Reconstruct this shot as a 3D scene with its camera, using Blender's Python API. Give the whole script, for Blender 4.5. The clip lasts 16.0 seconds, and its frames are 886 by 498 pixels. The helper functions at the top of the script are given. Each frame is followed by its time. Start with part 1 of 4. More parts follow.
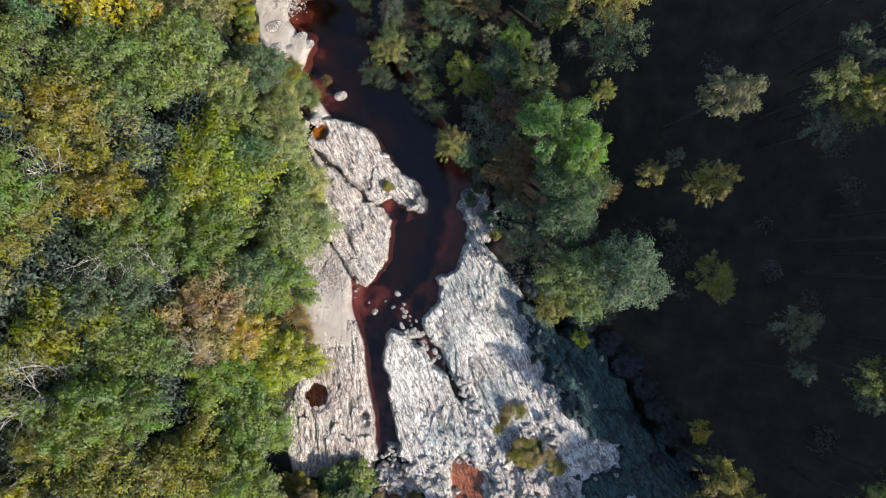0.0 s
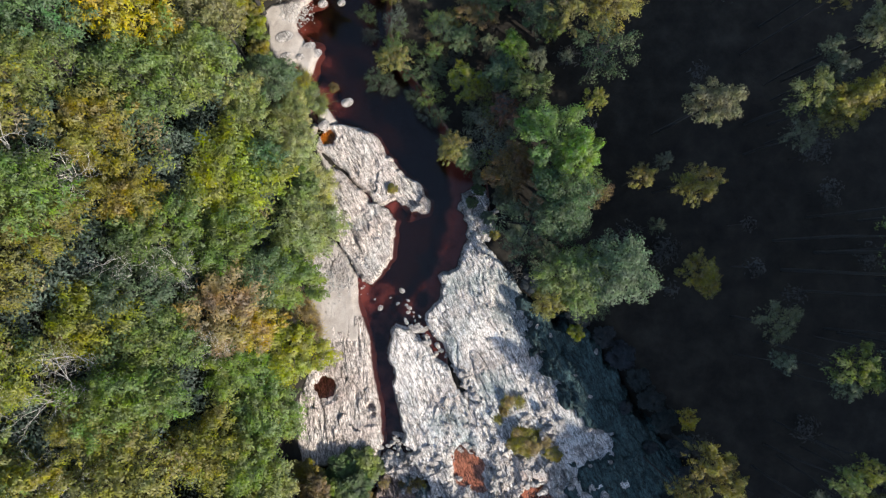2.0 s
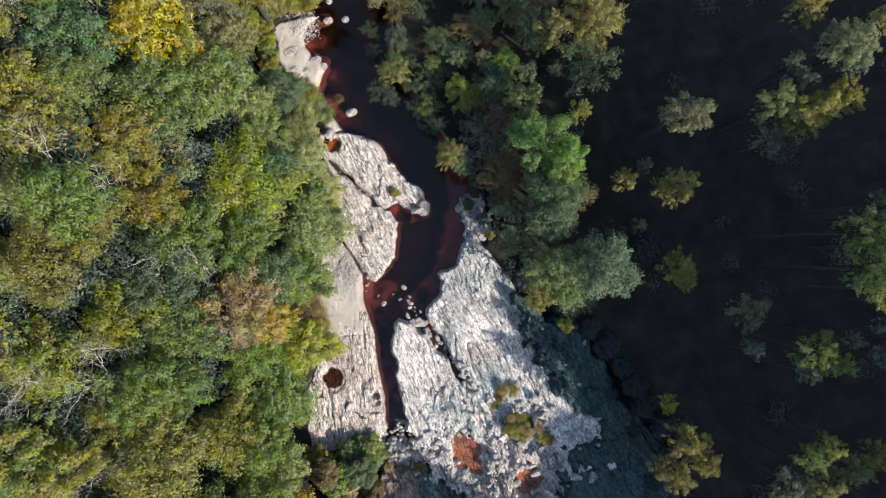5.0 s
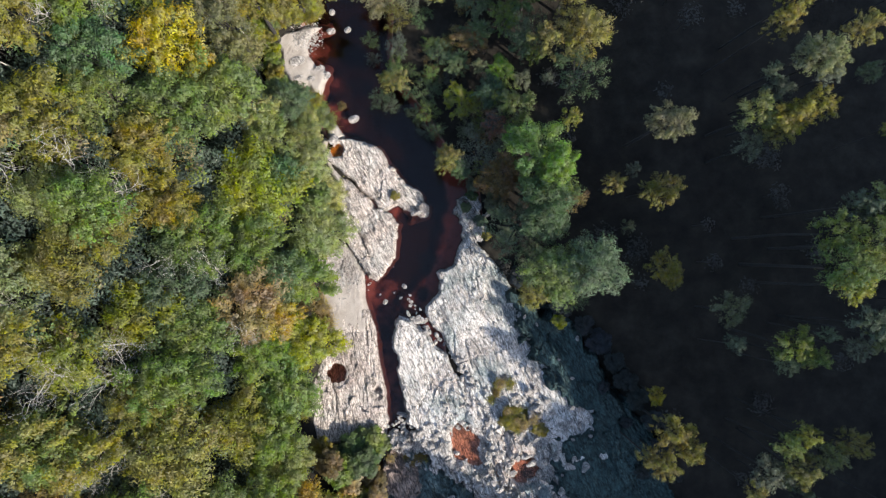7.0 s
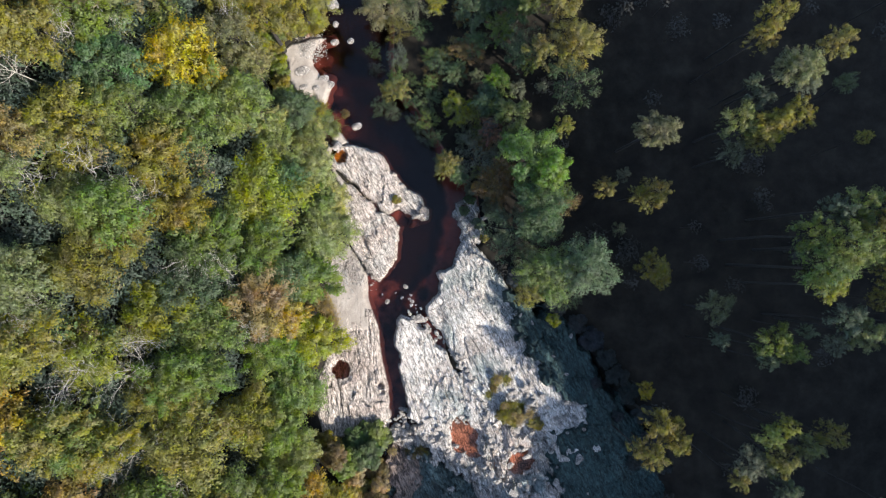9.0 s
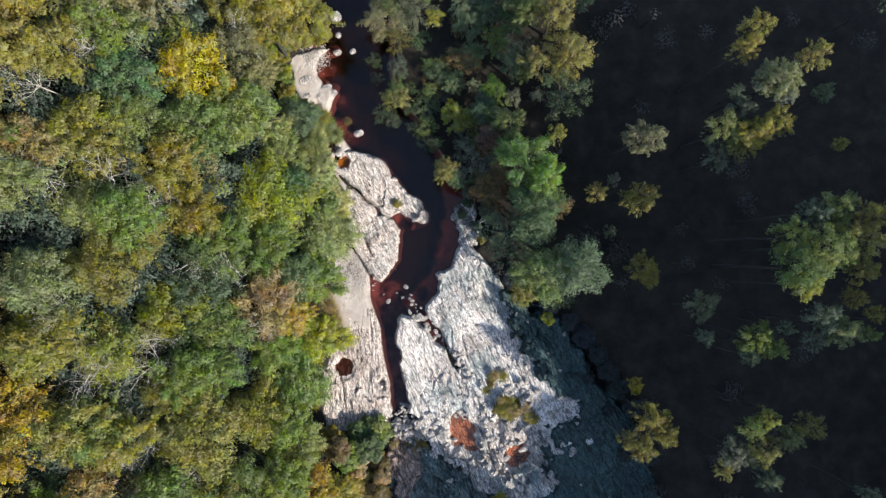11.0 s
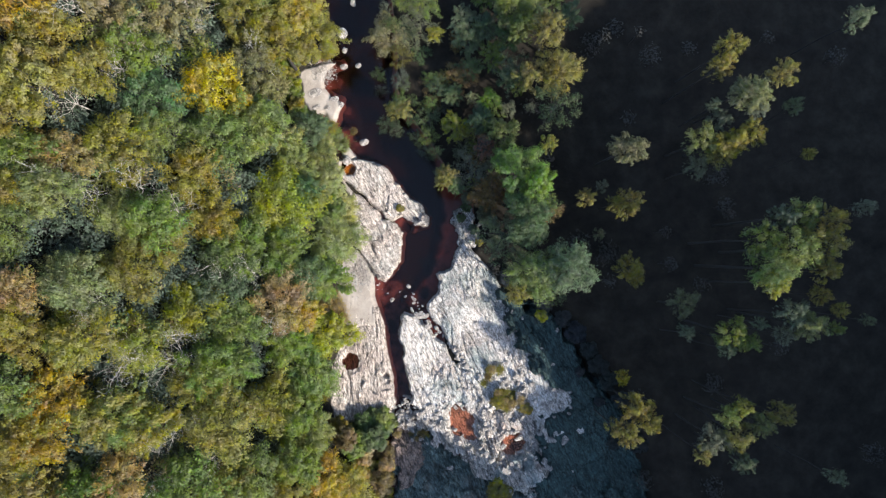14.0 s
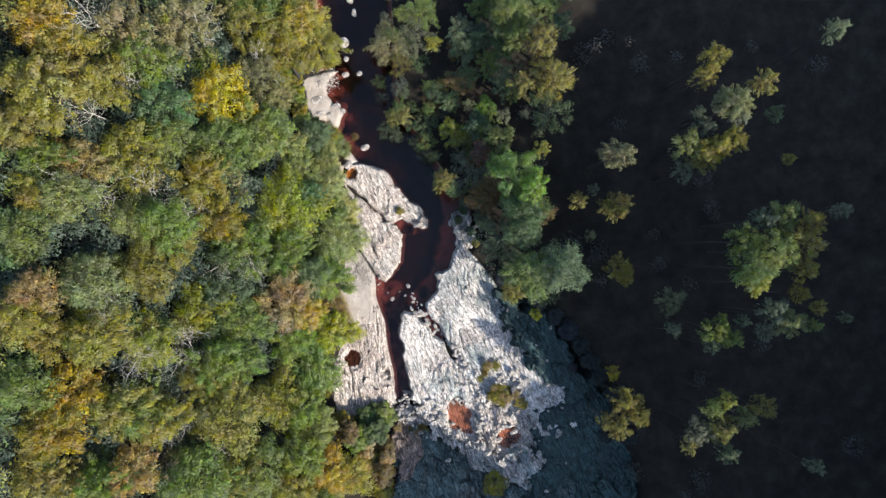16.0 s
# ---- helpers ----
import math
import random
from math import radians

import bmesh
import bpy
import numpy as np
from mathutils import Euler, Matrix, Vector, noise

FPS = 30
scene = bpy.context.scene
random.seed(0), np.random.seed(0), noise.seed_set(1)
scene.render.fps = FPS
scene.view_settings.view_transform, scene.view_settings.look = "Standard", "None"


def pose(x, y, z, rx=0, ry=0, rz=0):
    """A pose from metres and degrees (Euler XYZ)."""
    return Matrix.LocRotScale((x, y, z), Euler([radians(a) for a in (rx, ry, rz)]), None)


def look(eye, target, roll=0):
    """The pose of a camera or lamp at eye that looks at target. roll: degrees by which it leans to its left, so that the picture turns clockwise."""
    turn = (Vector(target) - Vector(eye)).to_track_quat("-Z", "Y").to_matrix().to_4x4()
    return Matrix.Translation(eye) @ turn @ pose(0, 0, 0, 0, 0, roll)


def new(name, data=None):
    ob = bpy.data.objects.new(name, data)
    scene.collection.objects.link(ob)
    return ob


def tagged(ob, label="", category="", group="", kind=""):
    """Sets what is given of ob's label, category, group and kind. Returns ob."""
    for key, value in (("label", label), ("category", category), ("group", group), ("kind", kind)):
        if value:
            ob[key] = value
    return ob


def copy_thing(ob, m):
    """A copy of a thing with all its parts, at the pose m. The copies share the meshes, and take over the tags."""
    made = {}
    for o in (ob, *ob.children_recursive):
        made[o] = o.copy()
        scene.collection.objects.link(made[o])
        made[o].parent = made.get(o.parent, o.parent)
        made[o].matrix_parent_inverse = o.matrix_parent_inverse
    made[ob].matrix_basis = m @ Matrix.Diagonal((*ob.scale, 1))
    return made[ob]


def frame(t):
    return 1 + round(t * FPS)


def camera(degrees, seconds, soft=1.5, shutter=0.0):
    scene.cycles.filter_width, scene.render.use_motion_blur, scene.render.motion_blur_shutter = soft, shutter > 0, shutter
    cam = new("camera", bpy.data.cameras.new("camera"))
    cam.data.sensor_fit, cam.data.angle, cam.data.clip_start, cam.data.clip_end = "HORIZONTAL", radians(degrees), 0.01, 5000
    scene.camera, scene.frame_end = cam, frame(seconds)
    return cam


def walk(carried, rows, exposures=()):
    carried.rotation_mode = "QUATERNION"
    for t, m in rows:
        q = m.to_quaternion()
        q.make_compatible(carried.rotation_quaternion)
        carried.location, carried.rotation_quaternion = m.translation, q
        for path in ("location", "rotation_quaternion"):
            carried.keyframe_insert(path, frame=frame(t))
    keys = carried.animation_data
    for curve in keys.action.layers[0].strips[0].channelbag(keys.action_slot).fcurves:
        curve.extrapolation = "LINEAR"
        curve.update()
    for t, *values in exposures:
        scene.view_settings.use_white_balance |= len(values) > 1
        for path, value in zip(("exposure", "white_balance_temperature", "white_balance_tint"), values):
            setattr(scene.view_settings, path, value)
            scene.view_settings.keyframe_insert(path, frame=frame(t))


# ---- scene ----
# ---- camera: a slow climb straight up over the stream, looking down ----
cam = camera(70.0, 16.0, soft=1.3)
PATH = [
    (0.0, -0.000, 0.000, 42.000, 0.748, -0.261, 0.000),
    (0.5, -0.040, -0.026, 42.518, 0.760, -0.258, -0.008),
    (1.0, -0.080, -0.051, 43.046, 0.773, -0.258, -0.044),
    (1.5, -0.133, -0.088, 43.568, 0.780, -0.256, -0.098),
    (2.0, -0.151, -0.119, 44.109, 0.777, -0.263, -0.151),
    (2.5, -0.143, -0.145, 44.635, 0.762, -0.274, -0.219),
    (3.0, -0.139, -0.145, 45.177, 0.742, -0.281, -0.301),
    (3.5, -0.121, -0.137, 45.717, 0.725, -0.287, -0.377),
    (4.0, -0.113, -0.143, 46.269, 0.713, -0.286, -0.443),
    (6.5, -0.033, -0.139, 48.910, 0.690, -0.277, -0.695),
    (7.0, -0.008, -0.119, 49.449, 0.684, -0.279, -0.751),
    (7.5, 0.005, -0.096, 49.973, 0.683, -0.277, -0.801),
    (8.0, 0.004, -0.071, 50.522, 0.688, -0.271, -0.835),
    (8.5, 0.009, -0.050, 51.062, 0.696, -0.266, -0.854),
    (9.0, 0.035, -0.026, 51.603, 0.708, -0.268, -0.874),
    (11.5, 0.122, 0.090, 54.363, 0.746, -0.274, -1.025),
    (12.0, 0.096, 0.109, 54.965, 0.758, -0.266, -1.052),
    (12.5, 0.090, 0.109, 55.567, 0.773, -0.268, -1.069),
    (13.0, 0.096, 0.107, 56.161, 0.790, -0.273, -1.073),
    (13.5, 0.093, 0.095, 56.744, 0.797, -0.271, -1.080),
    (14.0, 0.091, 0.111, 57.320, 0.802, -0.263, -1.096),
    (14.5, 0.112, 0.134, 57.890, 0.797, -0.258, -1.112),
    (15.0, 0.159, 0.144, 58.453, 0.779, -0.258, -1.132),
    (15.5, 0.208, 0.164, 59.001, 0.761, -0.257, -1.161),
    (16.0, 0.263, 0.217, 59.572, 0.756, -0.254, -1.199),
]
walk(cam, [(t, pose(x, y, z, rx, ry, rz)) for t, x, y, z, rx, ry, rz in PATH], exposures=[(0.0, 1.19), (16.0, 1.31)])

# ---- light: one low sun from beyond the ridge, blue sky ----
SUN_AZ, SUN_EL = radians(-38.0), radians(35.0)      # azimuth counted from +x towards +y
SUN_DIR = Vector((math.cos(SUN_AZ) * math.cos(SUN_EL), math.sin(SUN_AZ) * math.cos(SUN_EL), math.sin(SUN_EL)))
world = bpy.data.worlds.new("sky")
scene.world = world
world.use_nodes = True
wn = world.node_tree.nodes
sky = wn.new("ShaderNodeTexSky")
sky.sky_type, sky.sun_disc = "NISHITA", False
sky.sun_elevation, sky.sun_rotation = SUN_EL, math.pi / 2 - SUN_AZ
world.node_tree.links.new(sky.outputs[0], wn["Background"].inputs[0])
wn["Background"].inputs[1].default_value = 0.165
sun_data = bpy.data.lights.new("sun", "SUN")
sun_data.energy, sun_data.angle, sun_data.color = 4.6, radians(0.5), (1.0, 0.935, 0.84)
sun = new("sun", sun_data)
sun.matrix_world = look(SUN_DIR * 300, (0, 0, 0))


# ---- small numeric helpers ----
def hash2(ix, iy, seed):
    h = (ix.astype(np.int64) * 374761393 + iy.astype(np.int64) * 668265263 + seed * 974634777) & 0x7FFFFFFF
    h = ((h ^ (h >> 13)) * 1274126177) & 0x7FFFFFFF
    return ((h ^ (h >> 16)) & 0xFFFFFF) / float(0xFFFFFF)


def vnoise(x, y, seed=0):
    """Smooth value noise, -1 to 1."""
    ix, iy = np.floor(x), np.floor(y)
    fx, fy = x - ix, y - iy
    fx, fy = fx * fx * (3 - 2 * fx), fy * fy * (3 - 2 * fy)
    a, b = hash2(ix, iy, seed), hash2(ix + 1, iy, seed)
    c, d = hash2(ix, iy + 1, seed), hash2(ix + 1, iy + 1, seed)
    return 2 * ((a * (1 - fx) + b * fx) * (1 - fy) + (c * (1 - fx) + d * fx) * fy) - 1


def fbm(x, y, octaves=4, seed=0):
    total, amp = 0.0, 0.5
    for k in range(octaves):
        total = total + amp * vnoise(x, y, seed + 17 * k)
        x, y, amp = x * 2.03 + 5.1, y * 2.03 - 3.7, amp * 0.5
    return total


def cells(x, y, seed):
    """Broken blocks: for each point its block's two random numbers, the way from the block's middle, and how near the joint is."""
    ix, iy = np.floor(x), np.floor(y)
    f1, f2 = np.full(x.shape, 1e9), np.full(x.shape, 1e9)
    ha, hb, ox, oy = (np.zeros(x.shape) for _ in range(4))
    for dx in (-1, 0, 1):
        for dy in (-1, 0, 1):
            cx, cy = ix + dx, iy + dy
            px, py = x - cx - hash2(cx, cy, seed), y - cy - hash2(cx, cy, seed + 1)
            d = np.hypot(px, py)
            near = d < f1
            f2 = np.where(near, f1, np.minimum(f2, d))
            f1 = np.where(near, d, f1)
            ha, hb = np.where(near, hash2(cx, cy, seed + 2), ha), np.where(near, hash2(cx, cy, seed + 3), hb)
            ox, oy = np.where(near, px, ox), np.where(near, py, oy)
    return ha - 0.5, hb - 0.5, ox, oy, f2 - f1


def blocks(x, y, seed, tilt, step, joint):
    ha, hb, ox, oy, gap = cells(x, y, seed)
    return step * (ha + hb) + tilt * (2 * ha * ox + 2 * hb * oy) - joint * (1 - smooth(0.0, 0.09, gap))


def smooth(a, b, v):
    v = np.clip((v - a) / (b - a), 0, 1)
    return v * v * (3 - 2 * v)


def seg_distance(x, y, pts, closed):
    """Distance to a polyline and on which side of it a point lies (positive: to the right, going along)."""
    best, side = np.full(np.shape(x), 1e9), np.zeros(np.shape(x))
    n = len(pts)
    for i in range(n if closed else n - 1):
        (ax, ay), (bx, by) = pts[i], pts[(i + 1) % n]
        ex, ey = bx - ax, by - ay
        t = np.clip(((x - ax) * ex + (y - ay) * ey) / (ex * ex + ey * ey), 0, 1)
        dx, dy = x - ax - t * ex, y - ay - t * ey
        d = np.hypot(dx, dy)
        near = d < best
        best, side = np.where(near, d, best), np.where(near, dx * ey - dy * ex, side)
    return best, np.sign(side)


def inside(x, y, pts):
    hit = np.zeros(np.shape(x), bool)
    for i in range(len(pts)):
        (ax, ay), (bx, by) = pts[i], pts[i - 1]
        if ay != by:
            hit ^= ((ay > y) != (by > y)) & (x < (bx - ax) * (y - ay) / (by - ay) + ax)
    return hit


# ---- the lie of the land ----
RIVER = [(-8.9, 90), (-8.6, 36), (-7.4, 25), (-6.9, 19.4), (-7.0, 15.0), (-5.6, 11.5), (-3.3, 8.4), (-1.1, 4.2), (-2.1, 1.0), (-2.9, -2.2), (-3.9, -5.2),
         (-3.9, -9.5), (-3.5, -12.7), (-3.1, -16.4), (-1.0, -23), (1.5, -31), (20, -90)]
# plan of the bedrock and the sandbanks
LONG_SLAB = [(-8.3, 9.3), (-7.3, 9.3), (-6.0, 9.1), (-4.8, 8.6), (-3.9, 7.2), (-3.0, 6.2), (-1.4, 5.0), (-0.8, 3.9), (-1.0, 3.1), (-2.2, 2.8), (-3.2, 3.9), (-4.3, 3.3), (-5.7, 4.6), (-7.2, 6.2), (-8.7, 7.5)]
POOL_SLAB = [(-7.7, 6.6), (-6.3, 5.2), (-5.0, 3.75), (-3.9, 3.3), (-3.3, 2.4), (-3.4, 0.9), (-3.8, -0.5), (-4.3, -1.7), (-4.9, -2.1), (-5.5, -1.6), (-6.4, -0.3), (-7.2, 0.9), (-7.7, 2.6), (-8.0, 4.6)]
SHINGLE_BAR = [(-9.9, 0.6), (-8.2, 1.2), (-7.2, 1.4), (-6.3, 0.0), (-5.8, -1.4), (-5.6, -3.1), (-5.2, -4.9), (-5.6, -6.2), (-7.5, -6.4), (-8.9, -5.8), (-9.7, -2.8)]
SAND_BAR = [(-12.7, 17.0), (-12.1, 17.8), (-11.0, 18.0), (-9.6, 18.2), (-8.7, 18.0), (-9.6, 17.3), (-10.0, 16.6), (-9.8, 15.8), (-9.4, 15.0), (-8.7, 14.7), (-8.4, 14.1), (-8.8, 13.2), (-9.1, 12.3), (-9.7, 12.3), (-10.2, 13.0), (-11.5, 13.2), (-12.1, 13.8), (-12.4, 15.0), (-12.5, 16.1)]
SMOOTH_SLAB = [(-7.9, -4.2), (-5.7, -3.8), (-5.1, -5.3), (-4.7, -6.8), (-4.5, -9.0), (-4.2, -11.2), (-4.0, -12.6), (-4.4, -14.4), (-6.6, -14.9), (-9.9, -14.6), (-10.6, -10.4), (-9.9, -8.6), (-8.9, -7.1), (-8.3, -5.7)]
CHANNEL_SLAB = [(-3.3, -4.5), (-2.4, -5.0), (-0.9, -6.4), (0.5, -7.9), (1.9, -9.8), (2.3, -12.3), (1.6, -12.8), (0.4, -13.8), (-1.4, -14.5), (-2.9, -12.9), (-3.1, -10.5), (-3.4, -8.6), (-3.9, -6.8), (-3.7, -5.3)]
BROAD_SLAB = [(-0.5, -1.3), (0.8, -0.8), (1.3, 0.2), (2.3, 1.7), (3.9, 0.2), (5.2, -1.6), (6.0, -3.4), (7.8, -5.3), (9.6, -8.2), (11.2, -10.4), (12.2, -12.6), (12.9, -15.6), (4.4, -16.3), (1.6, -12.6), (1.5, -9.4), (0.6, -7.3), (-0.5, -5.7), (-1.3, -4.4), (-0.3, -2.9), (-0.1, -2.0)]
JUMBLED_SLAB = [(-4.2, -13.5), (-1.0, -13.2), (2.6, -12.4), (9.5, -13.6), (12.4, -16.1), (12.0, -19.4), (8.6, -21.0), (5.0, -20.6), (2.4, -19.0), (0.2, -17.2), (-2.0, -15.9), (-4.6, -15.2)]
# the next two lie over rock in shade and are coloured darker for it
SHADE_SLAB = [(4.6, -1.6), (6.8, -2.8), (9.4, -4.6), (12.0, -7.6), (14.0, -10.4), (15.6, -13), (16.6, -16), (18.0, -21), (18.2, -26), (5, -26), (6.6, -24), (8.2, -19), (7.6, -16.7), (8.2, -15.0), (7.6, -13.6), (10.2, -12.7), (10.6, -12.0), (8.5, -11.2), (7.7, -9.2), (5.9, -5.8), (4.6, -3.0)]
SHADE_FOOT = [(-4.4, -14.7), (-1.8, -15.2), (0.4, -16.6), (2.4, -18.2), (5.2, -19.8), (8.6, -20.0), (12.0, -19), (14.0, -26), (-4.2, -26), (-5.0, -21.5), (-4.9, -17.8)]
RUBBLE = [(-4.6, -14.8), (-3.0, -15.0), (-2.2, -16.6), (-1.7, -18.4), (-2.4, -20.2), (-3.9, -20.4), (-4.6, -17.6)]
SHADED_ROCK = [(0.9, 3.2), (1.2, 4.6), (2.2, 5.2), (3.3, 4.3), (4.2, 2.2), (3.4, 0.6), (1.9, 1.4)]
SAND_STRIP = [(-8.9, 9.7), (-8.4, 9.1), (-8.5, 7.9), (-7.9, 6.9), (-7.2, 6.1), (-6.9, 5.3), (-7.8, 4.6), (-8.3, 5.9), (-9.0, 7.2), (-9.6, 8.6)]
BLEACHED_ROCK = [(-8.6, 10.9), (-7.7, 10.2), (-7.2, 9.4), (-7.7, 8.9), (-8.8, 9.3)]
OUTLINES = (LONG_SLAB, POOL_SLAB, SHINGLE_BAR, SAND_BAR, SMOOTH_SLAB, CHANNEL_SLAB, BROAD_SLAB, JUMBLED_SLAB, SHADE_SLAB, SHADED_ROCK, BLEACHED_ROCK, SAND_STRIP, SHADE_FOOT)


def ground_z(x, y):
    d, side = seg_distance(x, y, RIVER, False)
    side = -side                                        # positive on the ridge's bank
    # upstream the bed is deep and so dark, standing in for shade there
    bed = -1.05 + 0.85 * smooth(1.15, 2.6, d - 1.3 * smooth(6.0, 9.0, y) + 0.8 * fbm(x * 0.7, y * 0.7, 3, 5))
    for sx, sy, sr in ((0.7, 0.9, 2.0), (0.6, 2.9, 1.0), (-1.2, -2.4, 1.5), (-2.6, -3.8, 1.7), (-3.9, -2.4, 1.3), (-7.3, 10.4, 1.5), (-9.1, 16.4, 1.6), (-8.3, 13.6, 1.5), (-8.0, 11.8, 1.2), (-4.7, -3.2, 1.4), (-3.4, -6.2, 1.1), (-3.3, -8.6, 1.1), (-3.2, -10.8, 1.2), (-3.3, -12.6, 1.4)):
        bed = bed + (-0.30 - bed) * 0.8 * smooth(sr, 0.2 * sr, np.hypot(x - sx, y - sy) + 0.5 * fbm(x, y, 3, 13))
    bed = np.where(y < -4.0, np.maximum(bed, -0.52), bed)    # the narrow channel is shallow
    left = np.where(d < 12, 0.5 * smooth(3.2, 5.2, d) + 0.30 * np.clip(d - 5, 0, 7), 2.6 + 0.42 * (np.minimum(d, 70) - 12)) + 1.2 * fbm(x * 0.09, y * 0.09, 3, 9) * smooth(5, 12, d)
    right = 0.5 * smooth(2.5, 5.0, d) + 0.16 * np.clip(d - 4, 0, 26) + 0.9 * fbm(x * 0.11, y * 0.11, 3, 11) * smooth(4, 10, d)
    z = np.where(side > 0, right, left)
    z = bed * (1 - smooth(2.4, 3.8, d)) + z * smooth(2.0, 4.0, d)
    for outline in OUTLINES:
        e, _ = seg_distance(x, y, outline, True)
        e = np.where(inside(x, y, outline), e, -e)
        z = np.where(z > -0.6, z + (-0.6 - z) * smooth(0.1, 0.9, e), z)
    for outline in (BROAD_SLAB, SHADED_ROCK):               # the water reaches up to these rocks
        e, _ = seg_distance(x, y, outline, True)
        e = np.where(inside(x, y, outline), e, -e)
        z = z + (np.minimum(z, -0.30) - z) * smooth(-1.6, -0.5, e) * smooth(5.0, 3.6, d)
    # unseen ridge added to shade the far bank, its crest shaped to the shade line
    u, v = 0.788 * x - 0.616 * y, 0.616 * x + 0.788 * y         # towards the sun, and across
    crest = np.interp(v, (-60, -13.2, -12.5, -12.1, -11.8, -10.2, -7.9, -5.0, -3.0, -2.4, -0.6, 0.4, 2.0, 2.9, 5.4, 10.0, 12.0, 13.5, 15.0, 21, 60),
                      (35.6, 35.8, 36.2, 34.0, 30.4, 30.0, 30.6, 32.6, 31.4, 33.2, 34.0, 34.6, 34.9, 34.9, 37.2, 40.4, 39.8, 42.2, 44.4, 44.6, 46))
    crest = crest + 0.6 * fbm(v * 0.3, v * 0 + 3.3, 3, 21) + 0.5 * vnoise(v * 1.1, v * 0 + 8.1, 23) + 0.35 * vnoise(v * 2.7, v * 0 + 1.1, 25)
    ridge = np.where(u < 60, crest * smooth(40, 60, u), crest - 0.5 * np.clip(u - 62, 0, 60))
    return np.where((side > 0) & (u > 38), np.maximum(z, z * 0.3 + ridge), z)


def gz(x, y):
    return float(ground_z(np.array([float(x)]), np.array([float(y)]))[0])


def canopy_top(x, y, bank):
    """How high the crowns reach: they climb with the slope, and on the far bank they reach out of the ridge's shade."""
    if bank == "L":
        return max(6.0, min(25.0, 9.5 + (-12 - x) * 1.05))
    return float(np.interp(x, (-4, 1, 3, 5, 8, 12, 16, 20, 26, 32), (2.4, 2.6, 3.4, 4.8, 8.6, 9.2, 10.2, 13, 17, 20)))


# ---- materials ----
def material(name):
    m = bpy.data.materials.new(name)
    m.use_nodes = True
    t = m.node_tree
    return m, t.nodes, t.links, t.nodes["Principled BSDF"]


def ramp(nodes, links, source, stops):
    r = nodes.new("ShaderNodeValToRGB")
    while len(r.color_ramp.elements) < len(stops):
        r.color_ramp.elements.new(0.5)
    for e, (at, c) in zip(r.color_ramp.elements, stops):
        e.position, e.color = at, (*c, 1)
    links.new(source, r.inputs[0])
    return r.outputs[0]


def noise_node(nodes, links, vector, scale, detail=6, rough=0.6):
    n = nodes.new("ShaderNodeTexNoise")
    n.inputs["Scale"].default_value, n.inputs["Detail"].default_value, n.inputs["Roughness"].default_value = scale, detail, rough
    links.new(vector, n.inputs["Vector"])
    return n.outputs["Fac"]


def mix(nodes, links, a, b, fac, mode="MIX"):
    m = nodes.new("ShaderNodeMix")
    m.data_type, m.blend_type = "RGBA", mode
    for value, slot in ((fac, 0), (a, 6), (b, 7)):
        if isinstance(value, (int, float)):
            m.inputs[slot].default_value = value
        elif isinstance(value, tuple):
            m.inputs[slot].default_value = (*value, 1)
        else:
            links.new(value, m.inputs[slot])
    return m.outputs[2]


def bump(nodes, links, height, shader, strength=0.5, distance=0.05):
    b = nodes.new("ShaderNodeBump")
    b.inputs["Strength"].default_value, b.inputs["Distance"].default_value = strength, distance
    links.new(height, b.inputs["Height"])
    links.new(b.outputs[0], shader.inputs["Normal"])


def mapped(nodes, links, turn, scale):
    tc, mp = nodes.new("ShaderNodeTexCoord"), nodes.new("ShaderNodeMapping")
    mp.vector_type = "TEXTURE"                                # turns first, then stretches
    mp.inputs["Rotation"].default_value, mp.inputs["Scale"].default_value = (0, 0, radians(turn)), tuple(1 / s for s in scale)
    links.new(tc.outputs["Object"], mp.inputs["Vector"])
    return mp.outputs[0], tc.outputs["Object"]


def rock_material(name, turn, pale, warm, dark, drowned=True, teal=0.0):
    """Foliated bedrock: streaks along the grain, dark lichen and iron stain."""
    m, n, l, s = material(name)
    grain, plain = mapped(n, l, turn, (4.2, 0.75, 1.5))
    streak = noise_node(n, l, grain, 1.7, 10, 0.72)
    body = ramp(n, l, streak, [(0.34, dark), (0.42, tuple(0.5 * c for c in pale)), (0.50, pale), (0.66, tuple(min(0.8, 1.2 * c) for c in pale))])
    patch = noise_node(n, l, plain, 0.35, 5, 0.6)
    body = mix(n, l, body, warm, ramp(n, l, patch, [(0.48, (0, 0, 0)), (0.66, (0.55, 0.55, 0.55))]), "MIX")
    tone = noise_node(n, l, plain, 0.55, 5, 0.7)
    body = mix(n, l, body, (pale[0] * 0.72, pale[1] * 0.84, pale[2] * 0.88), ramp(n, l, tone, [(0.5, (0, 0, 0)), (0.62, (0.5, 0.5, 0.5))]))
    lichen = noise_node(n, l, plain, 3.4, 10, 0.75)
    worn = ramp(n, l, noise_node(n, l, plain, 0.42, 4, 0.6), [(0.42, (0.25, 0.25, 0.25)), (0.56, (1, 1, 1))])     # worn stretches stay clean and pale
    body = mix(n, l, body, dark, mix(n, l, ramp(n, l, lichen, [(0.53, (0, 0, 0)), (0.61, (0.9, 0.9, 0.9))]), worn, 1.0, "MULTIPLY"))
    blotch = noise_node(n, l, plain, 0.75, 6, 0.65)
    body = mix(n, l, body, tuple(0.5 * c for c in pale), ramp(n, l, blotch, [(0.52, (0, 0, 0)), (0.64, (0.5, 0.5, 0.5))]))
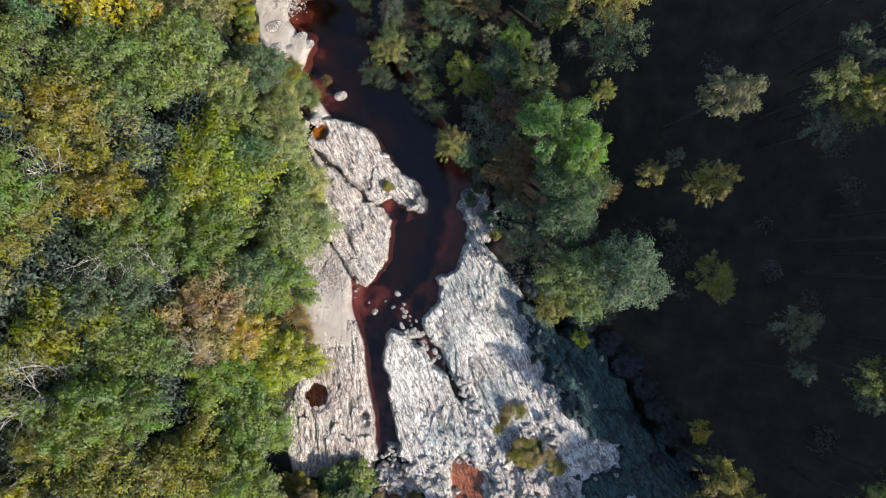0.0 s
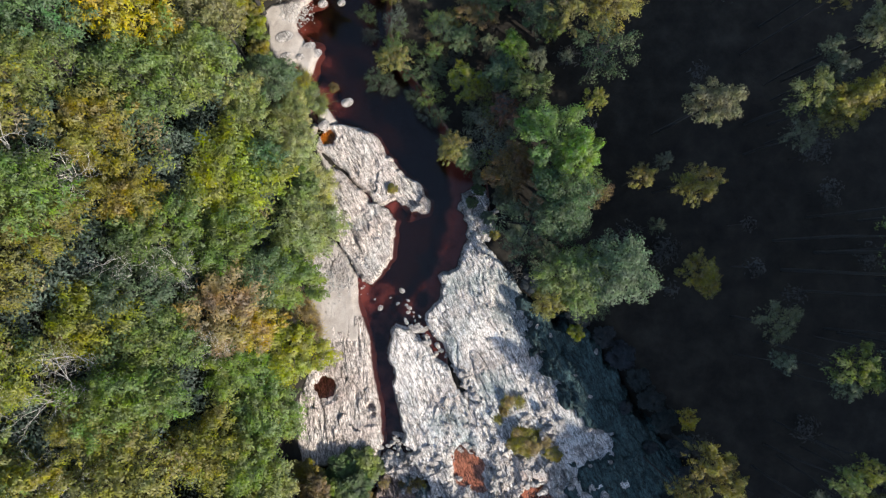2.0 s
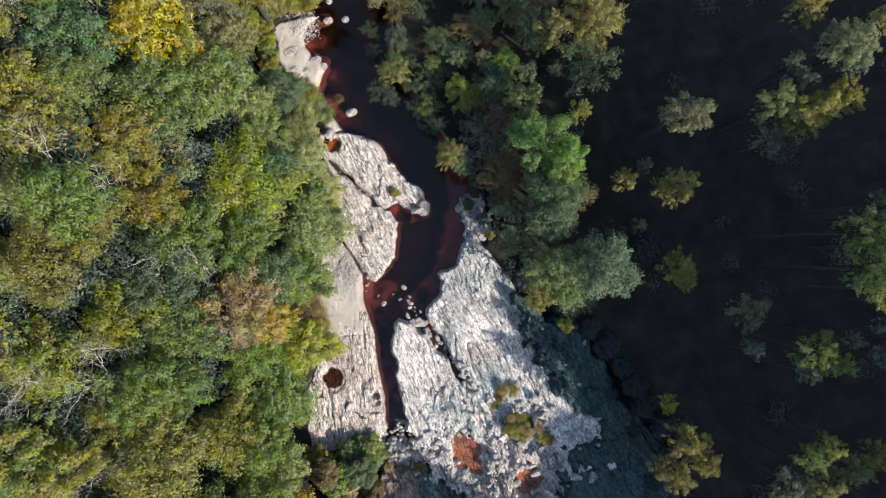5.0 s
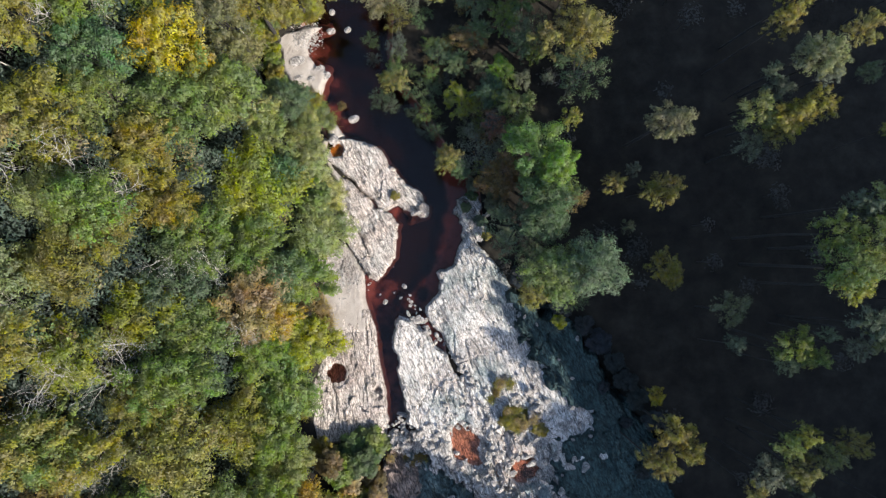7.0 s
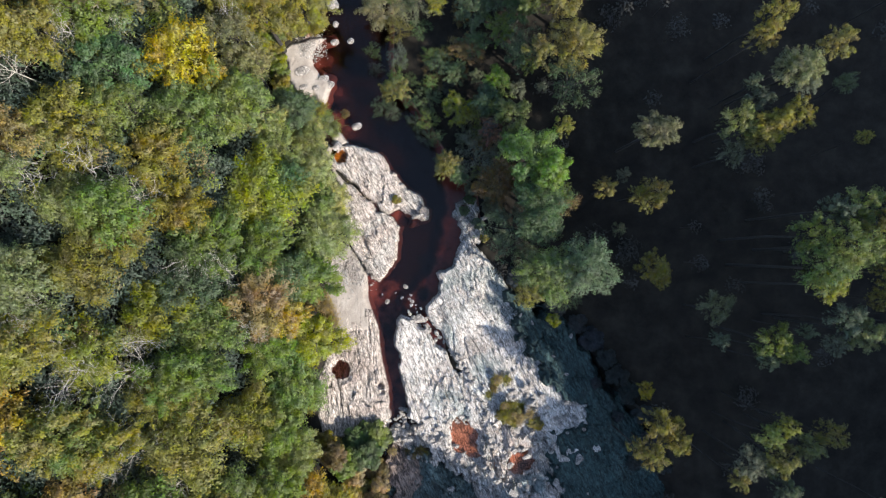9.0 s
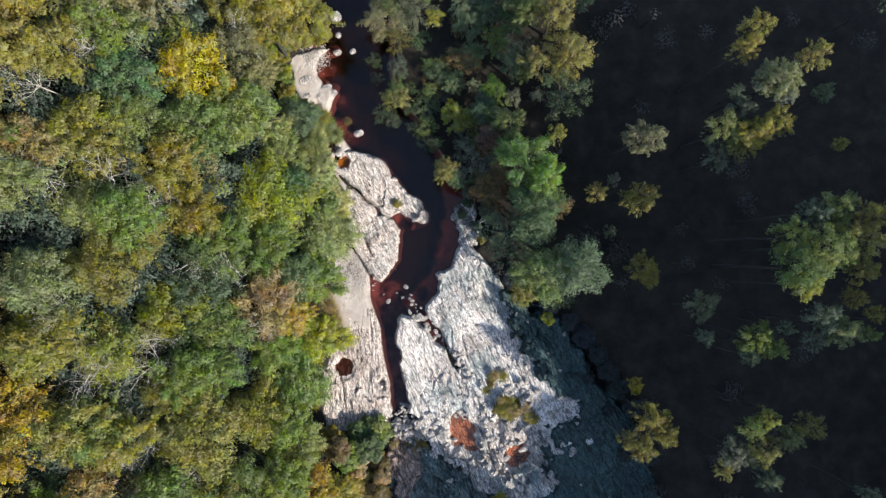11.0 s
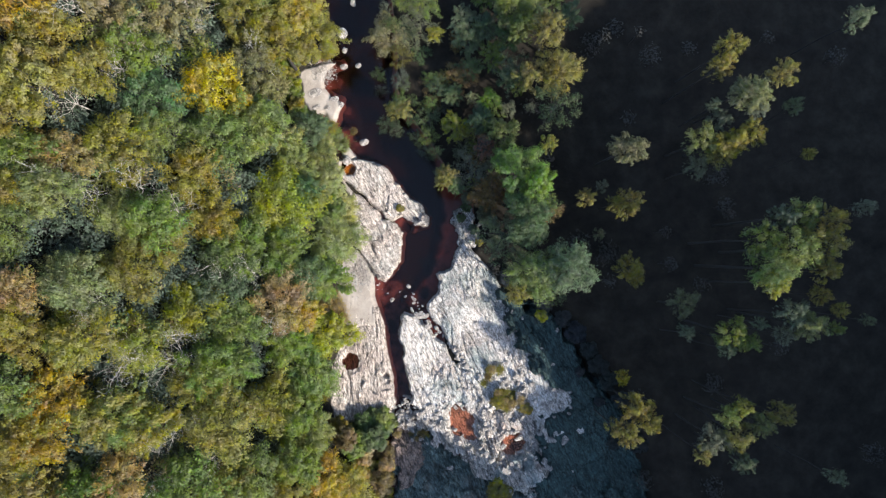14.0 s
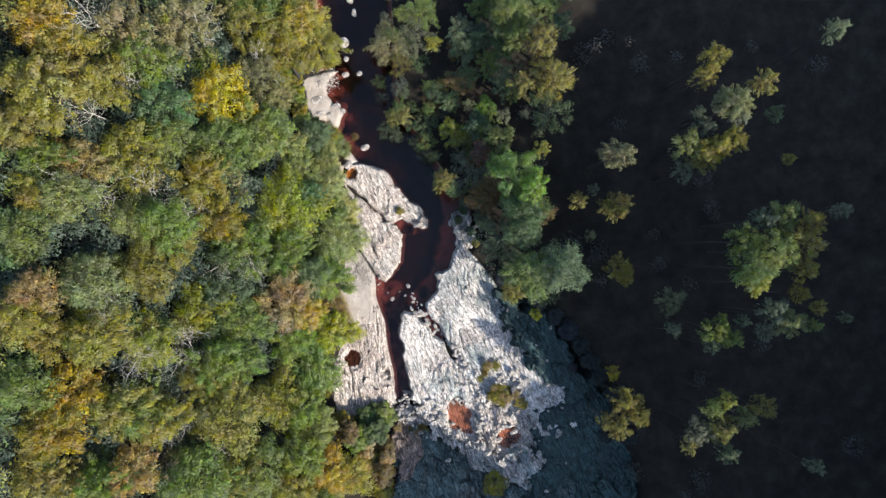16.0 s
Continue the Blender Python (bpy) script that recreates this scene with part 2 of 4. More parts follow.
    for scale, width, part_of in ((1.1, 0.034, 0.95), (2.6, 0.046, 0.9)):   # dark partings that wind along the foliation
        parting = ramp(n, l, noise_node(n, l, grain, scale, 5, 0.55), [(0.5 - width, (0, 0, 0)), (0.5, (part_of,) * 3), (0.5 + width, (0, 0, 0))])
        where = ramp(n, l, noise_node(n, l, plain, 0.9 * scale, 3, 0.5), [(0.36, (0, 0, 0)), (0.5, (1, 1, 1))])
        body = mix(n, l, body, tuple(0.6 * c for c in dark), mix(n, l, parting, where, 1.0, "MULTIPLY"))
    flake = noise_node(n, l, grain, 3.1, 4, 0.6)
    body = mix(n, l, body, tuple(min(0.8, 1.4 * c) for c in pale), ramp(n, l, flake, [(0.57, (0, 0, 0)), (0.66, (0.75, 0.75, 0.75))]))
    if teal:                                                  # blue-green patches, the tint of shaded dips put into the colour
        teal_patches = noise_node(n, l, plain, 0.3, 4, 0.6)
        body = mix(n, l, body, (0.10, 0.165, 0.17), ramp(n, l, teal_patches, [(0.55, (0, 0, 0)), (0.66, (teal, teal, teal))]))
    fine = noise_node(n, l, plain, 14, 6, 0.7)
    body = mix(n, l, body, ramp(n, l, fine, [(0.36, (0.22, 0.22, 0.22)), (0.5, (1.0, 1.0, 1.0))]), 0.85, "MULTIPLY")
    if drowned:                                               # brown algae on what lies under water
        xyz, wob, mr = n.new("ShaderNodeSeparateXYZ"), n.new("ShaderNodeMath"), n.new("ShaderNodeMapRange")
        l.new(plain, xyz.inputs[0])
        wob.operation = "MULTIPLY_ADD"
        l.new(lichen, wob.inputs[0])
        wob.inputs[1].default_value = 0.5
        l.new(xyz.outputs[2], wob.inputs[2])
        mr.inputs[1].default_value, mr.inputs[2].default_value = 0.22, 0.42
        l.new(wob.outputs[0], mr.inputs[0])
        body = mix(n, l, (0.10, 0.055, 0.046), body, mr.outputs[0])
    l.new(body, s.inputs["Base Color"])
    s.inputs["Roughness"].default_value = 0.85
    s.inputs["Specular IOR Level"].default_value = 0.25
    both = n.new("ShaderNodeMath")
    both.operation = "MULTIPLY_ADD"                           # relief mostly along the grain
    l.new(fine, both.inputs[0])
    both.inputs[1].default_value = 0.35
    l.new(streak, both.inputs[2])
    bump(n, l, both.outputs[0], s, 1.0, 0.18)
    return m


ROCK_WARM = rock_material("bedrock_warm", 30, (0.61, 0.53, 0.47), (0.42, 0.32, 0.27), (0.11, 0.095, 0.085))
ROCK_COOL = rock_material("bedrock_pale", 24, (0.70, 0.635, 0.58), (0.50, 0.40, 0.34), (0.075, 0.078, 0.075), teal=0.45)
# the bedrock darkened and tinted teal, its shade put into the colour
ROCK_SHADE = rock_material("bedrock_shade", 24, (0.05, 0.088, 0.086), (0.027, 0.043, 0.042), (0.010, 0.015, 0.014), False)
ROCK_JUMBLE = rock_material("bedrock_jumbled", 22, (0.58, 0.53, 0.48), (0.38, 0.25, 0.195), (0.06, 0.06, 0.055), teal=0.6)
# darker teal rock for the foot, again with shade in its colour
ROCK_SHADE_FOOT = rock_material("bedrock_shade_foot", 22, (0.13, 0.18, 0.172), (0.13, 0.095, 0.08), (0.02, 0.028, 0.027), False)
ROCK_BROWN = rock_material("bedrock_brown", 20, (0.30, 0.225, 0.185), (0.20, 0.13, 0.10), (0.03, 0.027, 0.025), False)
ROCK_SMOOTH = rock_material("bedrock_smooth", 12, (0.55, 0.475, 0.42), (0.30, 0.215, 0.18), (0.085, 0.07, 0.06))
ROCK_STONE = rock_material("loose_stone", 10, (0.44, 0.405, 0.375), (0.38, 0.30, 0.26), (0.14, 0.13, 0.12), False)


def sand_material():
    m, n, l, s = material("river_sand")
    _, plain = mapped(n, l, 0, (1, 1, 1))
    a = noise_node(n, l, plain, 0.8, 6, 0.6)
    c = ramp(n, l, a, [(0.3, (0.23, 0.197, 0.17)), (0.5, (0.305, 0.27, 0.237)), (0.7, (0.37, 0.333, 0.295))])
    b = noise_node(n, l, plain, 22, 5, 0.75)
    c = mix(n, l, c, ramp(n, l, b, [(0.35, (0.6, 0.6, 0.6)), (0.6, (1, 1, 1))]), 0.7, "MULTIPLY")
    xyz, mr = n.new("ShaderNodeSeparateXYZ"), n.new("ShaderNodeMapRange")     # rust-red silt under water
    l.new(plain, xyz.inputs[0])
    mr.inputs[1].default_value, mr.inputs[2].default_value = -0.06, 0.10
    l.new(xyz.outputs[2], mr.inputs[0])
    l.new(mix(n, l, (0.15, 0.07, 0.058), c, mr.outputs[0]), s.inputs["Base Color"])
    s.inputs["Roughness"].default_value = 0.95
    bump(n, l, b, s, 0.6, 0.05)
    return m


def ground_material():
    """Forest floor, and under the water a rust-red bed painted black in the deep, for light the water would swallow."""
    m, n, l, s = material("forest_floor")
    _, plain = mapped(n, l, 0, (1, 1, 1))
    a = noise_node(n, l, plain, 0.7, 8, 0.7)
    # soil kept near black, so ground the sun reaches still looks shaded
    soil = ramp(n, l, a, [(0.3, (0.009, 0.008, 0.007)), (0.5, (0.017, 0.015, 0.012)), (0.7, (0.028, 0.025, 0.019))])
    xyz = n.new("ShaderNodeSeparateXYZ")
    l.new(plain, xyz.inputs[0])
    wob = n.new("ShaderNodeMath")
    wob.operation = "MULTIPLY_ADD"
    l.new(noise_node(n, l, plain, 1.4, 5, 0.6), wob.inputs[0])
    wob.inputs[1].default_value = 0.6
    l.new(xyz.outputs[2], wob.inputs[2])
    mr = n.new("ShaderNodeMapRange")
    mr.inputs[1].default_value, mr.inputs[2].default_value = -0.54, 0.42
    l.new(wob.outputs[0], mr.inputs[0])
    # bed colour darkens with depth in place of light lost in the water
    bed = ramp(n, l, mr.outputs[0], [(0.0, (0.012, 0.008, 0.007)), (0.28, (0.03, 0.014, 0.011)), (0.55, (0.22, 0.098, 0.082)), (0.9, (0.30, 0.155, 0.13))])
    wet = n.new("ShaderNodeMapRange")
    wet.inputs[1].default_value, wet.inputs[2].default_value = 0.0, 0.12
    l.new(xyz.outputs[2], wet.inputs[0])
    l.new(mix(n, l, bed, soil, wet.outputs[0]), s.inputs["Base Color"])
    s.inputs["Roughness"].default_value = 0.95
    s.inputs["Specular IOR Level"].default_value = 0.1
    bump(n, l, a, s, 0.8, 0.15)
    return m


def water_material(name, tint):
    """Clear tea-brown water: tinted see-through, with gloss."""
    m, n, l, s = material(name)
    n.remove(s)
    see, gloss, blend = n.new("ShaderNodeBsdfTransparent"), n.new("ShaderNodeBsdfGlossy"), n.new("ShaderNodeMixShader")
    blend.inputs[0].default_value = 0.026
    see.inputs[0].default_value = (*tint, 1)
    gloss.inputs["Roughness"].default_value = 0.06
    _, plain = mapped(n, l, 0, (1, 1, 1))
    b = n.new("ShaderNodeBump")
    b.inputs["Strength"].default_value, b.inputs["Distance"].default_value = 0.25, 0.03
    l.new(noise_node(n, l, plain, 3.5, 3, 0.5), b.inputs["Height"])
    l.new(b.outputs[0], gloss.inputs["Normal"])
    l.new(see.outputs[0], blend.inputs[1])
    l.new(gloss.outputs[0], blend.inputs[2])
    l.new(blend.outputs[0], n["Material Output"].inputs[0])
    return m


def leaf_material():
    """Leaves: the tree's own tint, each leaf a little different, some light shining through."""
    m, n, l, s = material("leaves")
    info, geo, hsv = n.new("ShaderNodeObjectInfo"), n.new("ShaderNodeNewGeometry"), n.new("ShaderNodeHueSaturation")
    _, plain = mapped(n, l, 0, (1, 1, 1))
    each, clump = n.new("ShaderNodeMapRange"), n.new("ShaderNodeMapRange")
    for node, out, lo, hi, a, b in ((each, geo.outputs["Random Per Island"], 0, 1, 0.84, 1.18), (clump, noise_node(n, l, plain, 1.9, 3, 0.6), 0.32, 0.68, 0.58, 1.46)):
        for k, value in enumerate((lo, hi, a, b), 1):
            node.inputs[k].default_value = value
        l.new(out, node.inputs[0])
    both = n.new("ShaderNodeMath")
    both.operation = "MULTIPLY"
    l.new(each.outputs[0], both.inputs[0])
    l.new(clump.outputs[0], both.inputs[1])
    l.new(both.outputs[0], hsv.inputs["Value"])
    for out, a, b, slot in ((noise_node(n, l, plain, 0.6, 4, 0.6), 0.478, 0.53, "Hue"), (noise_node(n, l, plain, 1.7, 3, 0.6), 0.75, 1.25, "Saturation")):
        r = n.new("ShaderNodeMapRange")
        r.inputs[1].default_value, r.inputs[2].default_value, r.inputs[3].default_value, r.inputs[4].default_value = 0.36, 0.64, a, b
        l.new(out, r.inputs[0])
        l.new(r.outputs[0], hsv.inputs[slot])
    l.new(info.outputs["Color"], hsv.inputs["Color"])
    l.new(hsv.outputs[0], s.inputs["Base Color"])
    s.inputs["Roughness"].default_value, s.inputs["Specular IOR Level"].default_value = 0.55, 0.3
    tr, ms = n.new("ShaderNodeBsdfTranslucent"), n.new("ShaderNodeMixShader")
    l.new(hsv.outputs[0], tr.inputs[0])
    ms.inputs[0].default_value = 0.5
    l.new(s.outputs[0], ms.inputs[1])
    l.new(tr.outputs[0], ms.inputs[2])
    l.new(ms.outputs[0], n["Material Output"].inputs[0])
    return m


def bark_material(name, dark, pale):
    m, n, l, s = material(name)
    v, _ = mapped(n, l, 0, (6, 6, 1.2))
    a = noise_node(n, l, v, 3, 6, 0.7)
    l.new(ramp(n, l, a, [(0.35, dark), (0.65, pale)]), s.inputs["Base Color"])
    s.inputs["Roughness"].default_value = 0.9
    bump(n, l, a, s, 0.6, 0.03)
    return m


SAND, GROUND, LEAVES = sand_material(), ground_material(), leaf_material()
WATER = water_material("stream_water", (0.52, 0.36, 0.33))
POOL_WATER = water_material("pool_water", (0.62, 0.36, 0.13))
BARK = bark_material("bark", (0.010, 0.009, 0.008), (0.028, 0.025, 0.022))
BARE = bark_material("bleached_bark", (0.20, 0.185, 0.16), (0.44, 0.42, 0.37))


# ---- mesh builders ----
def mesh_of(name, verts, faces, mat, shade=False):
    me = bpy.data.meshes.new(name)
    verts, faces = np.asarray(verts, np.float32), np.asarray(faces, np.int32)
    me.vertices.add(len(verts))
    me.vertices.foreach_set("co", verts.ravel())
    k = faces.shape[1]
    me.loops.add(faces.size)
    me.loops.foreach_set("vertex_index", faces.ravel())
    me.polygons.add(len(faces))
    me.polygons.foreach_set("loop_start", np.arange(0, faces.size, k, dtype=np.int32))
    me.polygons.foreach_set("loop_total", np.full(len(faces), k, np.int32))
    me.materials.append(mat)
    me.update(calc_edges=True)
    me.validate()
    me.polygons.foreach_set("use_smooth", np.full(len(me.polygons), shade))
    return me


def grid_faces(nx, ny, keep=None):
    i, j = np.meshgrid(np.arange(nx - 1), np.arange(ny - 1), indexing="ij")
    a = (i * ny + j).ravel()
    f = np.stack([a, a + ny, a + ny + 1, a + 1], 1)
    return f if keep is None else f[keep[f].any(1)]


def part(name, me, parent, label=""):
    ob = new(name, me)
    ob.parent = parent
    return tagged(ob, label) if label else ob


# ---- ground: one sheet to the horizon ----
def build_ground():
    far = 46 + 0.8 * (1.16 ** np.arange(1, 42) - 1) / 0.16
    def spaced(lo, hi, close):
        return np.concatenate([-far[::-1], np.arange(-46, lo, 0.7), np.arange(lo, hi, close), np.arange(hi, 46.01, 0.7), far])
    xs, ys = spaced(-13.0, 9.0, 0.2), spaced(-24.0, 27.0, 0.35)
    x, y = np.meshgrid(xs, ys, indexing="ij")
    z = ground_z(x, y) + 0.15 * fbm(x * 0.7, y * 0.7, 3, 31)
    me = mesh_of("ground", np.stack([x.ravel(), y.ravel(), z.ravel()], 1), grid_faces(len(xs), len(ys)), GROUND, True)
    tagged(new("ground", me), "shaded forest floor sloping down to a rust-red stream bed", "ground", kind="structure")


build_ground()


def build_water():
    xs, ys = np.linspace(-16, 10, 53), np.linspace(-40, 44, 141)
    x, y = np.meshgrid(xs, ys, indexing="ij")
    d, _ = seg_distance(x, y, RIVER, False)
    me = mesh_of("water", np.stack([x.ravel(), y.ravel(), 0 * x.ravel()], 1), grid_faces(53, 141, (d < 5.0).ravel()), WATER, True)
    tagged(new("water", me), "dark tea-brown stream with red shallows between pale rocks", "stream", kind="structure")


build_water()


# ---- bedrock ----
HOLLOWS = [(-7.9, 8.2, 0.45, 0.35), (1.9, -14.7, 1.35, 0.5), (-8.1, -9.0, 0.75, 0.3), (-5.0, -10.35, 0.28, 0.2), (6.3, -16.6, 1.0, 0.9), (-4.8, -10.9, 0.2, 0.25)]


def ridged(x, y, octaves, seed):
    return 0.4 - np.abs(fbm(x, y, octaves, seed)) * 2


def slab(name, outline, top, turn, mat, label, res=0.068, rough=1.0, edge=0.28, tilt=(0, 0), seed=0, category="rock", ragged=0.40, jumble=0.0):
    """A mass of bedrock or shingle over an outline: a broken edge, terraces and clefts along the grain."""
    p = np.array(outline)
    cx, cy = p.mean(0)
    xs = np.arange(p[:, 0].min() - 0.8, p[:, 0].max() + 0.8, res)
    ys = np.arange(p[:, 1].min() - 0.8, p[:, 1].max() + 0.8, res)
    x, y = np.meshgrid(xs, ys, indexing="ij")
    d, _ = seg_distance(x, y, outline, True)
    d = np.where(inside(x, y, outline), d, -d) + ragged * fbm(x * 0.9, y * 0.9, 5, seed) * min(1.0, 0.5 + 0.5 * rough)
    ca, sa = math.cos(radians(turn)), math.sin(radians(turn))
    q, r = x * ca + y * sa, -x * sa + y * ca                # across the grain, along it
    q = q + 0.3 * fbm(x * 0.3, y * 0.3, 2, seed + 3)
    z = -1.1 + (1.1 + top) * smooth(-edge, edge * 0.9, d) + tilt[0] * (x - cx) + tilt[1] * (y - cy)
    inner = smooth(-0.1, 0.7, d)
    wq, wr = q + 0.18 * fbm(x * 1.5, y * 1.5, 3, seed + 21), r + 1.1 * fbm(x * 1.1, y * 1.1, 3, seed + 23)
    broken = 0.15 + 1.1 * smooth(-0.22, 0.22, fbm(x * 0.28, y * 0.28, 3, seed + 61))       # some stretches worn smooth, some shattered
    crumb = 0.12 + 1.1 * smooth(-0.15, 0.25, fbm(x * 0.6 + 9, y * 0.6, 3, seed + 63))
    relief = 0.6 * fbm(q * 0.4, r * 0.25, 3, seed + 7) + broken * blocks(wq * 0.8, wr * 0.3, seed + 31, 0.40, 0.34, 0.10)
    relief = relief + broken * blocks(wq * 2.6, wr * 0.75, seed + 41, 0.20, 0.12, 0.05) + crumb * 0.26 * ridged(wq * 2.6, wr * 0.6, 4, seed + 81)
    chips = (1 - 0.7 * jumble) * smooth(0.0, 0.2, fbm(x * 0.8, y * 0.8 + 5, 3, seed + 65))
    relief = relief + chips * blocks(wq * 5.0 + 0.6 * fbm(x * 3, y * 3, 2, seed + 91), wr * 1.1, seed + 51, 0.16, 0.10, 0.04)
    if jumble:                                                # tilted angular blocks lying over one another
        relief = relief + jumble * blocks(wq * 1.3 + 0.5 * fbm(x, y, 2, seed + 95), wr * 0.8, seed + 97, 0.55, 0.45, 0.16)
    relief = relief - 0.2 * (1 - smooth(0.0, 0.02, np.abs(fbm(q * 0.7, r * 0.06, 2, seed + 71))))         # a few open joints along the grain
    z = z + rough * 0.6 * relief * inner
    for hx, hy, hr, floor in HOLLOWS:
        hd = np.hypot(x - hx, y - hy) + hr * 0.6 * fbm(x * 1.0 / hr, y * 1.0 / hr, 4, 77)
        z = z - (z - floor + 0.15 * smooth(hr, 0, hd)) * smooth(hr * 1.5, hr * 0.8, hd)
    me = mesh_of(name, np.stack([x.ravel(), y.ravel(), z.ravel()], 1), grid_faces(len(xs), len(ys), (d > -edge * 1.05).ravel()), mat, False)
    return tagged(new(name, me), label, category)


slab("rock_slab", LONG_SLAB,
     0.75, 30, ROCK_WARM, "long pale grey rock slab pointing into the stream", seed=101)
slab("rock_slab", POOL_SLAB,
     0.7, 32, ROCK_WARM, "rounded beige-grey rock slab beside the dark pool", seed=133)
slab("gravel_bar", SHINGLE_BAR,
     0.46, 0, SAND, "pale sand and shingle bar at the stream's edge", res=0.12, rough=0.12, edge=0.7, seed=151, category="sandbank")
slab("gravel_bar", SAND_BAR,
     0.4, 0, SAND, "pale sandy bar with half-buried flat stones", res=0.12, rough=0.12, edge=0.6, seed=171, category="sandbank")
slab("rock_slab", SMOOTH_SLAB,
     0.55, 8, ROCK_SMOOTH, "smooth beige rock slab with water-filled potholes", rough=0.55, seed=191, edge=0.55)
slab("rock_slab", CHANNEL_SLAB,
     0.85, 20, ROCK_COOL, "pale fractured rock slab along the narrow channel", seed=211)
slab("rock_slab", BROAD_SLAB,
     1.05, 28, ROCK_COOL, "broad pale grey fractured bedrock slope, partly shaded", seed=231, tilt=(0.115, -0.01), edge=0.42)
slab("rock_slab", JUMBLED_SLAB,
     1.2, 22, ROCK_JUMBLE, "jumbled pale bedrock with red-stained hollows", seed=251, rough=1.2, tilt=(0.1, -0.01), ragged=1.5, jumble=1.0)
slab("rock_slab", SHADE_SLAB, 2.25, 28, ROCK_SHADE, "bedrock darkened for shade where the forest meets the slope", seed=291, tilt=(0.07, 0), edge=0.9, res=0.09, ragged=1.7)
slab("rock_slab", RUBBLE, 0.75, 22, ROCK_BROWN, "brownish broken rock at the end of the channel", seed=341, rough=1.3, ragged=1.2, jumble=0.8)
slab("rock_slab", SHADE_FOOT, 0.9, 22, ROCK_SHADE_FOOT, "bedrock darkened for shade below the red pools", seed=321, tilt=(0.11, 0), edge=0.7, res=0.08, ragged=1.6, rough=1.5, jumble=0.6)
slab("gravel_bar", SAND_STRIP, 0.5, 0, SAND, "narrow strip of pale sand behind the long slab", res=0.12, rough=0.2, edge=0.5, seed=301, category="sandbank")
slab("rock_slab", SHADED_ROCK, 0.55, 30, ROCK_COOL, "small shaded grey rock under overhanging branches", seed=271, rough=1.8, ragged=1.0)
slab("rock_slab", BLEACHED_ROCK, 0.55, 30, SAND, "smooth bleached rock at the foot of the bank", seed=281, rough=0.4)

# water standing in the hollows
def pool(x, y, r, z, label, mat):
    k = 28
    ang = np.linspace(0, 2 * np.pi, k, endpoint=False)
    rr = r * (1 + 0.4 * vnoise(2 * np.cos(ang) + x, 2 * np.sin(ang) + y, 3))
    v = [(0, 0, 0)] + [(a * math.cos(t), a * math.sin(t), 0) for a, t in zip(rr, ang)]
    ob = new("rock_pool", mesh_of("rock_pool", v, [(0, 1 + i, 1 + (i + 1) % k) for i in range(k)], mat, True))
    ob.location = (x, y, z)
    tagged(ob, label, "pool", "pools in the rock")

RED_POOL = water_material("red_pool_water", (0.70, 0.43, 0.33))
DARK_POOL = water_material("dark_pool_water", (0.30, 0.19, 0.17))
pool(-7.9, 8.2, 0.75, 0.42, "small amber pool in a hollow of the rock", POOL_WATER)
pool(1.9, -14.7, 2.4, 0.57, "rust-red pool among pale broken rocks", RED_POOL)
pool(-8.1, -9.0, 1.2, 0.34, "dark brown pool in a hollow of the slab", DARK_POOL)
pool(6.3, -16.6, 1.9, 0.97, "small rust-red pool among jumbled rocks", RED_POOL)


# ---- loose stones ----
def stone_mesh(seed, sharp):
    """A split block or a worn cobble, about 1 m across, with flat faces and blunt edges."""
    rng = random.Random(seed)
    bm = bmesh.new()
    bmesh.ops.create_icosphere(bm, subdivisions=2, radius=0.5)
    planes = [(Vector((rng.gauss(0, 1), rng.gauss(0, 1), rng.gauss(0, 0.8))).normalized(), rng.uniform(0.2, 0.36) if sharp else rng.uniform(0.36, 0.48)) for _ in range(13 if sharp else 9)]
    for v in bm.verts:
        for nrm, dist in planes:
            over = v.co.dot(nrm) - dist
            if over > 0:
                v.co -= nrm * over * (1.0 if sharp else 0.7)
        v.co *= 1 + 0.06 * noise.noise(v.co * 3 + Vector((seed, 0, 0)))
    me = bpy.data.meshes.new("boulder")
    bm.to_mesh(me)
    bm.free()
    me.materials.append(ROCK_STONE)
    return me


STONES = [stone_mesh(k, k % 2 == 0) for k in range(8)]


def surface(x, y, fallback=0.1):
    hit, place, *_ = scene.ray_cast(bpy.context.evaluated_depsgraph_get(), Vector((x, y, 4.0)), Vector((0, 0, -1)))
    return place.z if hit else fallback


def boulder(x, y, sx, sy, sz, turn, k, label, group="", z=None):
    ob = new("boulder", STONES[k % 8])
    z = surface(x, y) if z is None else z
    ob.matrix_world = Matrix.LocRotScale((x, y, z + 0.22 * sz), Euler((0, 0, radians(turn))), (sx, sy, sz))
    return tagged(ob, label, "boulder", group)


bpy.context.view_layer.update()
boulder(-6.6, 10.7, 0.9, 0.7, 0.6, 20, 1, "rounded grey boulder standing in the stream", z=0.0)
boulder(-7.4, 23.5, 1.2, 0.8, 0.7, 80, 0, "pale block standing in the stream", z=0.0)
boulder(-7.7, 24.6, 1.0, 0.8, 0.7, 10, 2, "pale block standing in the stream", z=0.0)
boulder(-8.3, 17.6, 0.75, 0.6, 0.5, 15, 1, "pale rounded stone at the tip of the sandy bar", z=0.05)
boulder(-8.4, 20.6, 1.0, 1.2, 0.8, 30, 1, "pale rounded boulder at the water's edge", z=0.1)
boulder(-7.0, 17.7, 0.6, 0.5, 0.4, 30, 3, "small pale stone in the stream", z=0.0)
boulder(-8.2, 19.1, 0.6, 0.5, 0.4, 75, 5, "small pale stone at the water's edge", z=0.05)
boulder(-1.7, -5.1, 1.0, 0.65, 0.45, 5, 3, "smooth white flat stone in the rocky gully")
boulder(-8.1, 9.0, 0.9, 0.8, 0.5, 40, 7, "bleached rounded boulder beside the amber pool")
